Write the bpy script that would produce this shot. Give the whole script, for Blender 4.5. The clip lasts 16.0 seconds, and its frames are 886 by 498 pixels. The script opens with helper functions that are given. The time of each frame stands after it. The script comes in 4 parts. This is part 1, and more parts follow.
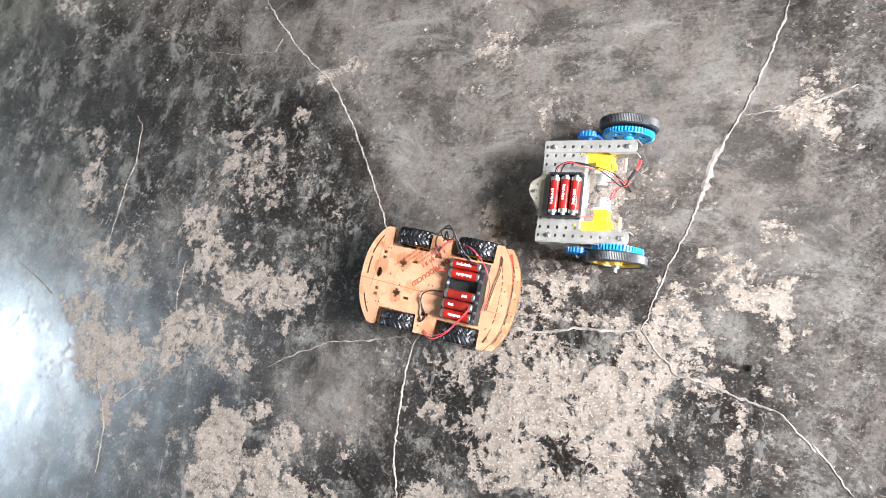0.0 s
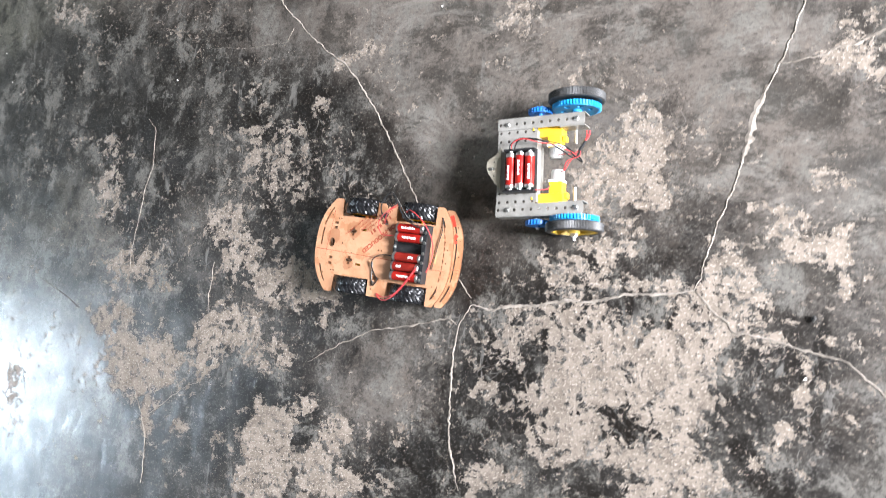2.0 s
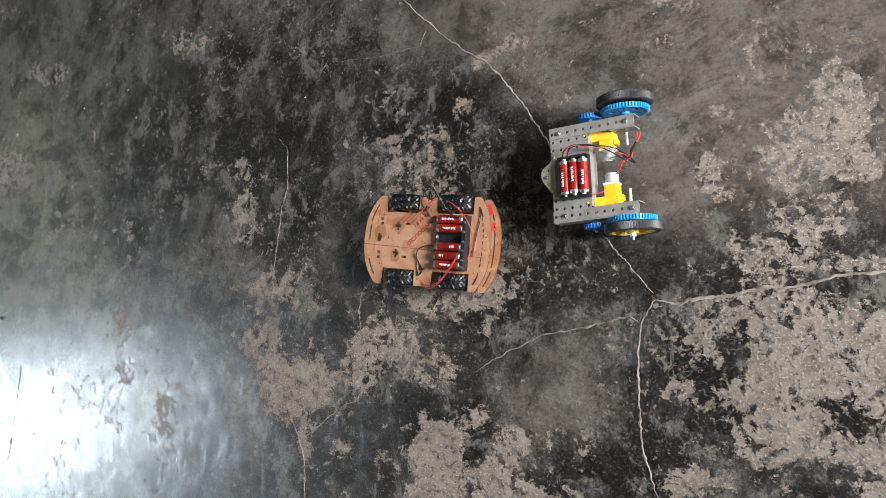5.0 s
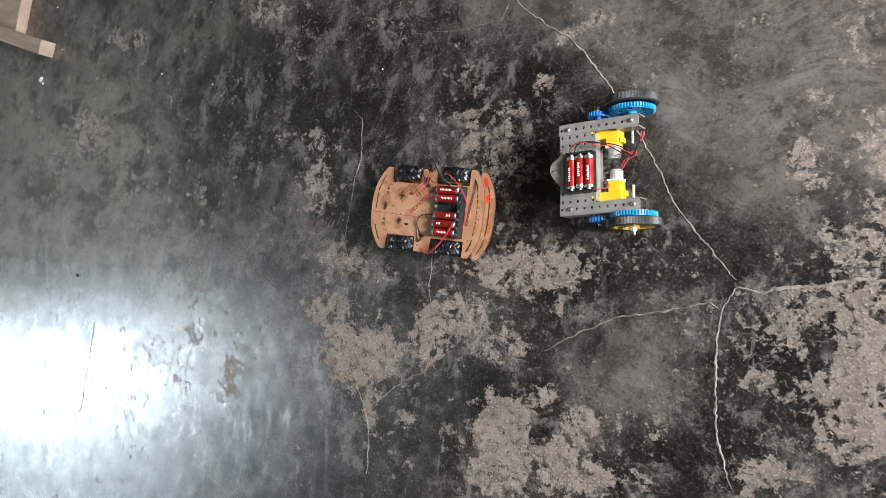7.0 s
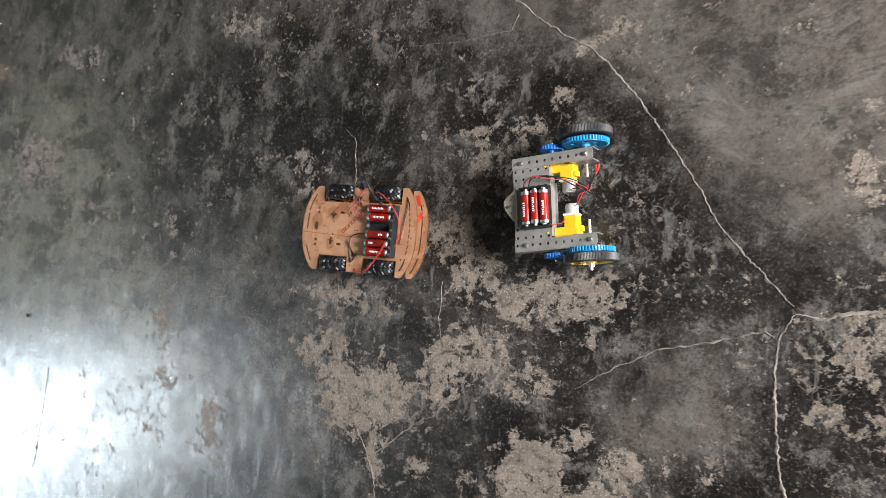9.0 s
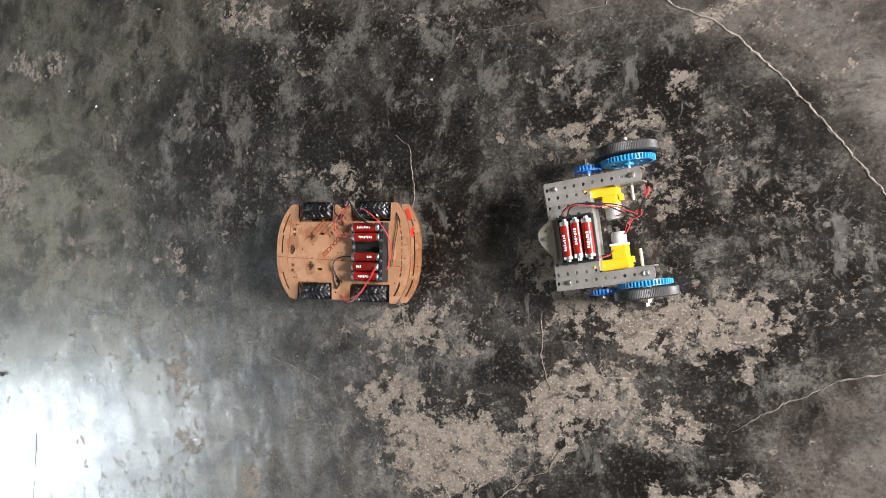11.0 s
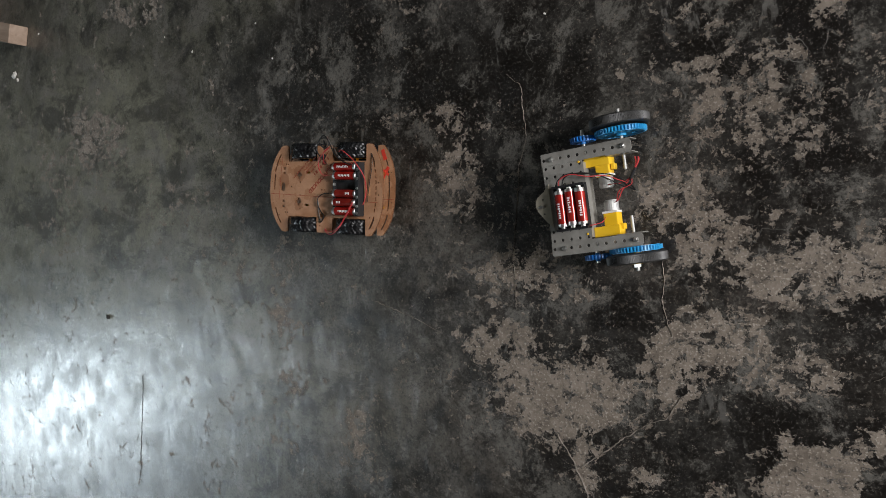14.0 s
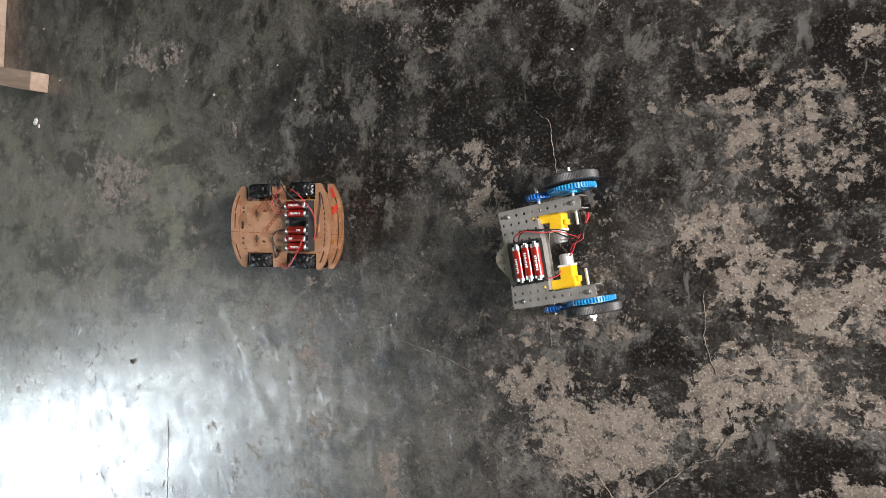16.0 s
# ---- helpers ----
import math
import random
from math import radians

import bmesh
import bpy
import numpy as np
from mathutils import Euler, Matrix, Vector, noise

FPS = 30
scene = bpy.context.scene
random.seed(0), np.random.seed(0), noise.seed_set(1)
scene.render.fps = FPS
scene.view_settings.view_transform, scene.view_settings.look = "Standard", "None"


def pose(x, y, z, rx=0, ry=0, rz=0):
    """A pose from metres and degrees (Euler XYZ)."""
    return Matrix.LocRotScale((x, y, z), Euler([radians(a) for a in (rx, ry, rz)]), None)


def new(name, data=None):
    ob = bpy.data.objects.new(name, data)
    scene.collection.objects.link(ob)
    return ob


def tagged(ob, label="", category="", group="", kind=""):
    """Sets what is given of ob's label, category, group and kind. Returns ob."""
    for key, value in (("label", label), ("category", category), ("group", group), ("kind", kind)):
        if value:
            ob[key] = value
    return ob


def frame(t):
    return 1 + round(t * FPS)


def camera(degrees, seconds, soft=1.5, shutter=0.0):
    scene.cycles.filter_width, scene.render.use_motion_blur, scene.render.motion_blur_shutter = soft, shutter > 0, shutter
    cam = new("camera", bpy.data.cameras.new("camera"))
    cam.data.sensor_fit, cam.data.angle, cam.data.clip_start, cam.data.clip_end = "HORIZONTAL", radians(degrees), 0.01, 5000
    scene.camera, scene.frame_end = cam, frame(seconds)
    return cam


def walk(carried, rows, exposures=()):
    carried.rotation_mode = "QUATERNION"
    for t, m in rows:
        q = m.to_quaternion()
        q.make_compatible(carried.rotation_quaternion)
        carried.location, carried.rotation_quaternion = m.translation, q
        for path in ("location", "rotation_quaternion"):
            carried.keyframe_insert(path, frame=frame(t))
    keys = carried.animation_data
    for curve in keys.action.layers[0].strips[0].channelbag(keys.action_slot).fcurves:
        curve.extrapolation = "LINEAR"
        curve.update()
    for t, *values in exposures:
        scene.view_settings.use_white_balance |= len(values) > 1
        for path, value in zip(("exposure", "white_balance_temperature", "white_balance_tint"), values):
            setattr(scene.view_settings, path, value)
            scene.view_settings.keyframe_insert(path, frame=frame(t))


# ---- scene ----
cam = camera(61.65, 16.0, soft=0.6, shutter=0.5)
PATH = [
    (0.0, pose(0.5609, 0.0082, 1.0082, 10.44, 27.43, 11.15)),
    (0.5, pose(0.5554, 0.0057, 1.0182, 10.22, 28.37, 12.29)),
    (1.0, pose(0.5515, 0.0041, 1.0163, 9.48, 28.62, 11.92)),
    (1.5, pose(0.5360, 0.0147, 1.0143, 8.70, 28.05, 9.74)),
    (2.0, pose(0.4957, -0.0136, 1.0215, 7.16, 27.80, 5.92)),
    (2.5, pose(0.4315, -0.0915, 1.0195, 9.35, 24.94, 4.51)),
    (3.0, pose(0.3787, -0.1037, 1.0337, 6.80, 27.90, 4.02)),
    (3.5, pose(0.3555, -0.0689, 1.0368, 6.43, 31.31, 1.78)),
    (3.7, pose(0.3475, -0.0559, 1.0396, 6.02, 31.82, 1.77)),
    (5.8, pose(0.3304, -0.0245, 1.0670, 4.69, 34.99, 0.96)),
    (6.0, pose(0.3278, -0.0339, 1.0709, 4.38, 35.58, 1.29)),
    (6.5, pose(0.3073, -0.0336, 1.0739, 4.33, 35.78, 3.09)),
    (7.0, pose(0.2953, -0.0301, 1.0793, 5.47, 36.59, 4.64)),
    (7.5, pose(0.2922, -0.0373, 1.0787, 6.37, 37.17, 4.82)),
    (8.0, pose(0.2782, -0.0233, 1.0833, 7.26, 36.94, 4.08)),
    (8.2, pose(0.2684, -0.0201, 1.0796, 7.19, 36.55, 3.68)),
    (10.3, pose(-0.1255, 0.0230, 0.9871, 2.79, 27.01, -1.01)),
    (10.5, pose(-0.1415, 0.0503, 0.9814, 2.40, 27.13, -2.16)),
    (11.0, pose(-0.1578, 0.0776, 0.9876, 0.87, 28.33, -3.51)),
    (11.5, pose(-0.1708, 0.0818, 0.9846, 0.35, 28.74, -2.95)),
    (12.0, pose(-0.1838, 0.0864, 0.9912, -0.07, 29.95, -2.30)),
    (12.5, pose(-0.1999, 0.0872, 0.9989, 0.39, 31.24, -1.73)),
    (13.0, pose(-0.2184, 0.0768, 1.0055, -0.95, 32.36, -1.83)),
    (13.5, pose(-0.2299, 0.0795, 1.0062, -3.46, 33.47, -5.15)),
    (14.0, pose(-0.2416, 0.0718, 1.0070, -3.04, 32.69, -3.67)),
    (14.5, pose(-0.2495, 0.0835, 0.9998, -3.74, 32.78, -4.72)),
    (15.0, pose(-0.2569, 0.0989, 1.0014, -3.07, 32.73, -6.35)),
    (15.5, pose(-0.2651, 0.0917, 1.0017, -2.89, 33.34, -6.34)),
    (16.0, pose(-0.2773, 0.0929, 1.0117, -1.95, 33.34, -5.50)),
]
EXPOSURES = [(0.0, 1.65, 5950, 10), (1.0, 1.63, 5950, 10), (2.0, 1.57, 5950, 10), (2.5, 1.83, 5950, 10), (3.0, 1.91, 5950, 10), (3.5, 1.26, 6050, 10), (6.0, 0.59, 6150, 10), (6.5, 0.71, 6150, 10), (7.0, 0.69, 6150, 10), (8.0, 0.55, 6200, 10), (10.5, 0.98, 6450, 12),
             (11.5, 0.93, 6450, 12), (12.0, 0.63, 6450, 12), (12.5, 0.58, 6500, 13), (13.5, -0.06, 6400, 10), (14.5, -0.33, 6350, 9), (15.0, -0.01, 6400, 10), (15.5, 0.24, 6480, 12), (16.0, 0.62, 6500, 12)]
walk(cam, PATH, EXPOSURES)

# ---- world and light ----
world = bpy.data.worlds.new("sky")
scene.world = world
world.use_nodes = True
sky = world.node_tree.nodes.new("ShaderNodeTexSky")
sky.sky_type, sky.sun_disc, sky.sun_elevation, sky.sun_rotation = "NISHITA", False, radians(50), radians(200)
world.node_tree.links.new(sky.outputs[0], world.node_tree.nodes["Background"].inputs[0])
world.node_tree.nodes["Background"].inputs[1].default_value = 0.1

# the room: x from WEST to EAST, y from SOUTH to NORTH
WEST, EAST, SOUTH, NORTH, HIGH, THICK = -4.0, 3.3, -2.6, 3.0, 2.75, 0.2
WINDOW = (-1.75, -0.45, 0.85, 1.68)      # in the west wall: y, y, z, z
MULLION = -1.02                          # added divider; south of it a dim lamp spreads the glare
EAST_WINDOW = (-0.20, 0.85, 1.15, 2.45)  # in the east wall


def daylight(name, place, turn, wide, high, watts, colour):
    lamp = bpy.data.lights.new(name, "AREA")
    lamp.shape, lamp.size, lamp.size_y, lamp.energy, lamp.color = "RECTANGLE", wide, high, watts, colour
    ob = new(name, lamp)
    ob.matrix_world = pose(*place, *turn)
    return ob


# the second, dim lamp is added to fade the floor glare southward
for name, y0, y1, watts in (("window_daylight", MULLION + 0.03, WINDOW[1], 31), ("glare_halo_lamp", WINDOW[0], MULLION - 0.03, 8)):
    daylight(name, (WEST - 0.1, (y0 + y1) / 2, (WINDOW[2] + WINDOW[3]) / 2), (90, 0, -90), y1 - y0, WINDOW[3] - WINDOW[2], watts, (0.83, 0.945, 1.0))
daylight("east_window_daylight", (EAST + 0.1, (EAST_WINDOW[0] + EAST_WINDOW[1]) / 2, (EAST_WINDOW[2] + EAST_WINDOW[3]) / 2), (90, 0, 90),
         EAST_WINDOW[1] - EAST_WINDOW[0], EAST_WINDOW[3] - EAST_WINDOW[2], 375, (1.0, 0.968, 0.955))


# ---- materials ----
class Shade:
    """A node material under construction."""

    def __init__(self, name, rough=0.5, metal=0.0, colour=(0.5, 0.5, 0.5)):
        self.m = bpy.data.materials.new(name)
        self.m.use_nodes = True
        self.t = self.m.node_tree
        self.b = self.t.nodes["Principled BSDF"]
        self.b.inputs["Base Color"].default_value = (*colour, 1)
        self.b.inputs["Roughness"].default_value = rough
        self.b.inputs["Metallic"].default_value = metal
        self.place = self.t.nodes.new("ShaderNodeTexCoord").outputs["Object"]

    def join(self, a, b):
        self.t.links.new(a, b)

    def set(self, socket, value):
        if hasattr(value, "is_output"):
            self.join(value, socket)
        elif isinstance(value, (tuple, list)) and len(value) == 3 and socket.type == "RGBA":
            socket.default_value = (*value, 1)
        else:
            socket.default_value = value

    def noise(self, scale, detail=4.0, rough=0.6, bend=0.0, stretch=None):
        n = self.t.nodes.new("ShaderNodeTexNoise")
        place = self.place
        if stretch:
            mp = self.t.nodes.new("ShaderNodeMapping")
            mp.inputs["Scale"].default_value = stretch[:3]
            if len(stretch) > 3:
                mp.inputs["Rotation"].default_value = (0, 0, radians(stretch[3]))
            self.join(place, mp.inputs[0])
            place = mp.outputs[0]
        self.join(place, n.inputs["Vector"])
        for key, v in (("Scale", scale), ("Detail", detail), ("Roughness", rough), ("Distortion", bend)):
            n.inputs[key].default_value = v
        return n.outputs["Fac"]

    def math(self, op, a, b=0.0, c=0.0):
        n = self.t.nodes.new("ShaderNodeMath")
        n.operation = op
        for k, v in enumerate((a, b, c)):
            self.set(n.inputs[k], v)
        return n.outputs[0]

    def ramp(self, value, low, high, a=0.0, b=1.0):
        n = self.t.nodes.new("ShaderNodeMapRange")
        n.interpolation_type = "SMOOTHSTEP"
        for k, v in enumerate((value, low, high, a, b)):
            self.set(n.inputs[k], v)
        return n.outputs[0]

    def mix(self, fac, a, b):
        n = self.t.nodes.new("ShaderNodeMix")
        n.data_type = "RGBA"
        self.set(n.inputs["Factor"], fac)
        self.set(n.inputs[6], a)
        self.set(n.inputs[7], b)
        return n.outputs[2]

    def attribute(self, name):
        n = self.t.nodes.new("ShaderNodeAttribute")
        n.attribute_name = name
        return n.outputs["Fac"]

    def done(self, colour=None, rough=None, height=None, depth=0.001, strength=1.0):
        if colour is not None:
            self.set(self.b.inputs["Base Color"], colour)
        if rough is not None:
            self.set(self.b.inputs["Roughness"], rough)
        if height is not None:
            n = self.t.nodes.new("ShaderNodeBump")
            n.inputs["Distance"].default_value, n.inputs["Strength"].default_value = depth, strength
            self.join(height, n.inputs["Height"])
            self.join(n.outputs[0], self.b.inputs["Normal"])
        return self.m


def make_floor_material():
    s = Shade("worn_polished_cement")
    wear, dust_halo = s.attribute("wear"), s.attribute("dust_halo")
    cut = s.t.nodes.new("ShaderNodeSeparateXYZ")
    s.join(s.place, cut.inputs[0])
    big, fine, grit = s.noise(9, 8, 0.72, 0.3), s.noise(42, 8, 0.74, 0.25), s.noise(260, 3, 0.6)
    cluster = s.noise(3.2, 3, 0.6)
    ragged = s.math("ADD", s.math("MULTIPLY", s.math("SUBTRACT", big, 0.5), 2.1), s.math("MULTIPLY", s.math("SUBTRACT", fine, 0.5), 4.6))
    ragged = s.math("ADD", ragged, s.math("MULTIPLY", s.math("SUBTRACT", cluster, 0.55), 0.6))
    total = s.math("ADD", wear, ragged)
    # pits keep their skin inside the worn patches
    pit = s.ramp(s.noise(62, 5, 0.66, 0.2), 0.545, 0.575)
    worn = s.math("MULTIPLY", s.ramp(total, 0.535, 0.585), s.math("SUBTRACT", 1.0, s.math("MULTIPLY", pit, s.ramp(total, 1.5, 0.75))))
    # chipped flecks and specks, in loose clusters; they thin out towards the west side, where the skin is still whole
    pitted = s.ramp(s.math("ADD", cut.outputs["X"], s.math("MULTIPLY", cluster, 0.6)), -1.35, -0.75, 0.12, 1.0)
    fleck = s.math("MULTIPLY", s.math("MULTIPLY", s.ramp(s.noise(85, 5, 0.66), 0.585, 0.615), s.ramp(s.math("ADD", cluster, s.math("MULTIPLY", wear, 0.4)), 0.42, 0.64)), pitted)
    speck = s.math("MULTIPLY", s.math("MULTIPLY", s.ramp(s.noise(150, 3, 0.6), 0.645, 0.665), s.ramp(s.noise(7, 4, 0.65), 0.46, 0.58)), pitted)
    light = s.math("MAXIMUM", worn, s.math("MAXIMUM", s.math("MULTIPLY", fleck, 0.7), s.math("MULTIPLY", speck, 0.9)))
    # trowelled skin: clouds and drags of cement paste over a black ground
    cloud = s.ramp(s.math("ADD", s.math("MULTIPLY", dust_halo, 0.5), s.noise(2.6, 7, 0.66, 0.5)), 0.34, 0.87)
    # paler west colour: greenish film plus the window's glare halo, painted in
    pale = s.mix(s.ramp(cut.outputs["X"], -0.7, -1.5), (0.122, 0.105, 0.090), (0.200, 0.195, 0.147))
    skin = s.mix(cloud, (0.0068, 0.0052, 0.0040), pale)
    drag = s.ramp(s.noise(7, 9, 0.74, 0.35, (1.0, 0.75, 1.0, 55)), 0.46, 0.68)
    skin = s.mix(s.math("MULTIPLY", drag, 0.6), skin, (0.090, 0.085, 0.076))
    blot = s.ramp(s.noise(19, 8, 0.74, 0.3), 0.50, 0.64)
    skin = s.mix(s.math("MULTIPLY", blot, s.ramp(dust_halo, 0.05, 0.6, 0.78, 0.36)), skin, (0.0052, 0.0041, 0.0033))
    smoke = s.noise(13, 10, 0.80, 0.25, (0.95, 0.85, 1.0, -50))
    skin = s.mix(s.ramp(smoke, 0.505, 0.60, 0.0, 0.80), skin, (0.138, 0.130, 0.115))
    skin = s.mix(s.math("MULTIPLY", s.ramp(smoke, 0.49, 0.39, 0.0, 0.9), s.ramp(dust_halo, 0.05, 0.7, 1.0, 0.5)), skin, (0.0044, 0.0034, 0.0027))
    # fine mottling
    skin = s.mix(s.math("MULTIPLY", s.ramp(s.noise(120, 5, 0.75), 0.50, 0.64), s.ramp(dust_halo, 0.1, 0.6, 0.62, 0.3)), skin, (0.012, 0.011, 0.0095))
    murk = s.ramp(s.noise(7.5, 10, 0.78, 0.3, (0.75, 1.15, 1.0, 20)), 0.50, 0.58)
    skin = s.mix(s.math("MULTIPLY", murk, s.ramp(dust_halo, 0.05, 0.5, 0.0, 0.72)), skin, (0.026, 0.023, 0.019))
    smear = s.noise(11, 9, 0.74, 0.7, (0.55, 1.3, 1.0, 18))
    skin = s.mix(s.math("MULTIPLY", s.ramp(smear, 0.53, 0.66), s.ramp(dust_halo, 0.05, 0.5, 0.1, 0.6)), skin, (0.20, 0.185, 0.165))
    skin = s.mix(s.math("MULTIPLY", s.ramp(smear, 0.46, 0.36), s.ramp(dust_halo, 0.05, 0.5, 0.0, 0.6)), skin, (0.030, 0.027, 0.023))
    grain = s.noise(230, 4, 0.72)
    skin = s.mix(s.math("MULTIPLY", s.ramp(grain, 0.48, 0.36), s.ramp(dust_halo, 0.1, 0.6, 0.6, 0.3)), skin, (0.006, 0.005, 0.004))
    skin = s.mix(s.math("MULTIPLY", s.ramp(grain, 0.54, 0.68), s.ramp(dust_halo, 0.1, 0.6, 0.42, 0.25)), skin, (0.19, 0.178, 0.16))
    # short rubbed scratches in two directions, and long hairlines
    for turn, scale, gate in ((48, 26, 5.0), (-42, 22, 6.5), (80, 30, 4.3)):
        thin = s.ramp(s.noise(scale, 5, 0.68, 0.5, (1.0, 0.30, 1.0, turn)), 0.60, 0.66)
        where = s.ramp(s.noise(gate, 4, 0.65), 0.49, 0.63, 0.0, 0.6)
        skin = s.mix(s.math("MULTIPLY", thin, where), skin, (0.17, 0.162, 0.148))
    hair = s.math("ABSOLUTE", s.math("SUBTRACT", s.noise(9, 4, 0.55, 0.2), 0.5))
    skin = s.mix(s.math("MULTIPLY", s.ramp(hair, 0.007, 0.0), s.ramp(s.noise(6, 4, 0.65), 0.53, 0.64, 0.0, 0.6)), skin, (0.17, 0.162, 0.148))
    # bare cement under the skin: sandy, pitted and stained
    bare = s.mix(s.ramp(s.noise(30, 6, 0.72), 0.32, 0.68), (0.135, 0.109, 0.085), (0.25, 0.209, 0.171))
    bare = s.mix(s.ramp(grit, 0.54, 0.66), bare, (0.335, 0.294, 0.248))
    bare = s.mix(s.math("MULTIPLY", s.ramp(s.noise(95, 5, 0.7), 0.56, 0.64), 0.85), bare, (0.050, 0.044, 0.038))
    bare = s.mix(s.ramp(dust_halo, 0.0, -0.9, 0.0, 0.25), bare, (0.090, 0.074, 0.059))
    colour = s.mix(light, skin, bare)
    gloss = s.ramp(s.noise(16, 6, 0.68), 0.32, 0.72, 0.30, 0.50)
    rough = s.math("ADD", s.math("MULTIPLY", light, s.math("SUBTRACT", 0.9, gloss)), gloss)
    polish = s.ramp(s.math("ADD", cut.outputs["X"], s.math("MULTIPLY", cluster, 0.4)), -1.1, -0.1, 1.0, 0.3)
    s.set(s.b.inputs["Coat Weight"], s.math("MULTIPLY", s.math("MULTIPLY", s.math("SUBTRACT", 1.0, light), polish), s.ramp(s.noise(14, 8, 0.75), 0.36, 0.60, 0.04, 0.85)))
    s.set(s.b.inputs["Coat Roughness"], s.ramp(s.noise(17, 7, 0.72), 0.32, 0.66, 0.11, 0.36))
    s.set(s.b.inputs["Specular IOR Level"], s.ramp(s.math("ADD", cut.outputs["X"], s.math("MULTIPLY", cluster, 0.4)), -1.25, -0.35, 0.95, 0.50))
    # trowel ripples in the polished skin
    ripple = s.t.nodes.new("ShaderNodeBump")
    ripple.inputs["Distance"].default_value, ripple.inputs["Strength"].default_value = 0.0040, 1.0
    s.join(s.noise(30, 6, 0.64, 0.5, (1.0, 0.55, 1.0)), ripple.inputs["Height"])
    s.join(ripple.outputs[0], s.b.inputs["Coat Normal"])
    # the skin stands about a millimetre proud of the worn ground
    lift = s.math("ADD", s.math("MULTIPLY", worn, s.math("SUBTRACT", s.math("MULTIPLY", grit, 0.9), 1.1)), s.math("MULTIPLY", s.noise(18, 4, 0.55), 0.5))
    return s.done(colour, rough, lift, 0.0014, 0.9)


def make_plain(name, a, b, scale, rough=0.5, metal=0.0, depth=0.0003, spread=0.08):
    s = Shade(name, rough, metal)
    n = s.noise(scale, 5, 0.6)
    return s.done(s.mix(s.ramp(n, 0.3, 0.7), a, b), s.ramp(n, 0.2, 0.8, rough - spread, rough + spread), n, depth, 0.4)


def make_wood_material():
    s = Shade("raw_pale_wood", 0.7)
    grain = s.noise(30, 6, 0.65, 0.8, (0.12, 1.2, 1.2))
    c = s.mix(s.ramp(grain, 0.32, 0.7), (0.25, 0.175, 0.125), (0.37, 0.275, 0.21))
    return s.done(c, s.ramp(grain, 0.3, 0.7, 0.6, 0.8), grain, 0.001, 0.5)


FLOOR, WOOD = make_floor_material(), make_wood_material()
FILL = make_plain("pale_crack_fill", (0.11, 0.093, 0.076), (0.31, 0.272, 0.232), 45, 0.9, 0, 0.001)
GAP = make_plain("dark_crack", (0.045, 0.04, 0.036), (0.10, 0.09, 0.08), 60, 0.9)
# unseen walls: greenish, and dark so that little light bounces into the shadows
WALL = make_plain("dark_unseen_wall", (0.075, 0.085, 0.076), (0.11, 0.12, 0.108), 3, 0.85, 0, 0.002)
# unseen ceiling, dark so that its reflection does not veil the floor
CEILING = make_plain("dark_unseen_ceiling", (0.03, 0.026, 0.022), (0.06, 0.052, 0.044), 2, 0.9)


# ---- mesh helpers ----
def mesh(name, bm, material, smooth=False):
    data = bpy.data.meshes.new(name)
    bm.normal_update()
    bm.to_mesh(data)
    bm.free()
    data.materials.append(material)
    if smooth:
        data.shade_smooth()
    return data


def part(name, bm, material, parent, label="", at=None, smooth=False):
    ob = new(name, mesh(name, bm, material, smooth) if isinstance(bm, bmesh.types.BMesh) else bm)
    ob.parent = parent
    if at is not None:
        ob.matrix_basis = at
    if label:
        ob["label"] = label
    return ob


def block(*boxes, bevel=0.0):
    """Boxes, each (x0, x1, y0, y1, z0, z1), in one bmesh."""
    bm = bmesh.new()
    for x0, x1, y0, y1, z0, z1 in boxes:
        made = bmesh.ops.create_cube(bm, size=1, matrix=Matrix.LocRotScale(((x0 + x1) / 2, (y0 + y1) / 2, (z0 + z1) / 2), None, (x1 - x0, y1 - y0, z1 - z0)))
    if bevel:
        bmesh.ops.bevel(bm, geom=list(bm.edges), offset=bevel, segments=2, affect="EDGES", profile=0.6)
    return bm


# ---- the room ----
WORN, DUST_HALO = [], []


def worn(x, y, rx, ry, turn, amount):
    """A patch where the polished skin has worn off the floor (or, below nought, has stayed)."""
    WORN.append((x, y, rx, ry, radians(turn), amount))


def dust_halo(x, y, rx, ry, turn, amount):
    """Broad stretch of dusty skin, westward also painted glare (below nought, blacker than elsewhere)."""
    DUST_HALO.append((x, y, rx, ry, radians(turn), amount))


worn(0.230, -0.075, 0.148, 0.065, 7, 1.10)
worn(0.162, -0.139, 0.086, 0.070, 88, 1.05)
worn(0.309, -0.132, 0.110, 0.054, -88, 1.00)
worn(0.199, -0.187, 0.096, 0.045, 11, 0.95)
worn(0.308, -0.220, 0.080, 0.032, 12, 0.90)
worn(0.152, -0.012, 0.101, 0.026, 5, 0.80)
worn(0.087, -0.059, 0.044, 0.033, 7, 0.80)
worn(0.343, 0.005, 0.049, 0.044, 11, 1.05)
worn(0.368, 0.065, 0.034, 0.033, 4, 0.90)
worn(0.275, 0.044, 0.068, 0.018, 4, 0.70)
worn(0.115, -0.081, 0.029, 0.019, -86, -1.00)
worn(0.259, -0.158, 0.030, 0.018, 2, -0.80)
worn(0.209, -0.220, 0.032, 0.019, 14, -0.70)
worn(0.039, -0.131, 0.023, 0.017, 10, 0.90)
worn(0.242, 0.240, 0.061, 0.035, -83, 1.10)
worn(0.243, 0.176, 0.055, 0.036, -3, 1.00)
worn(0.225, 0.104, 0.040, 0.032, -2, 0.80)
worn(0.279, 0.208, 0.024, 0.022, -57, 0.60)
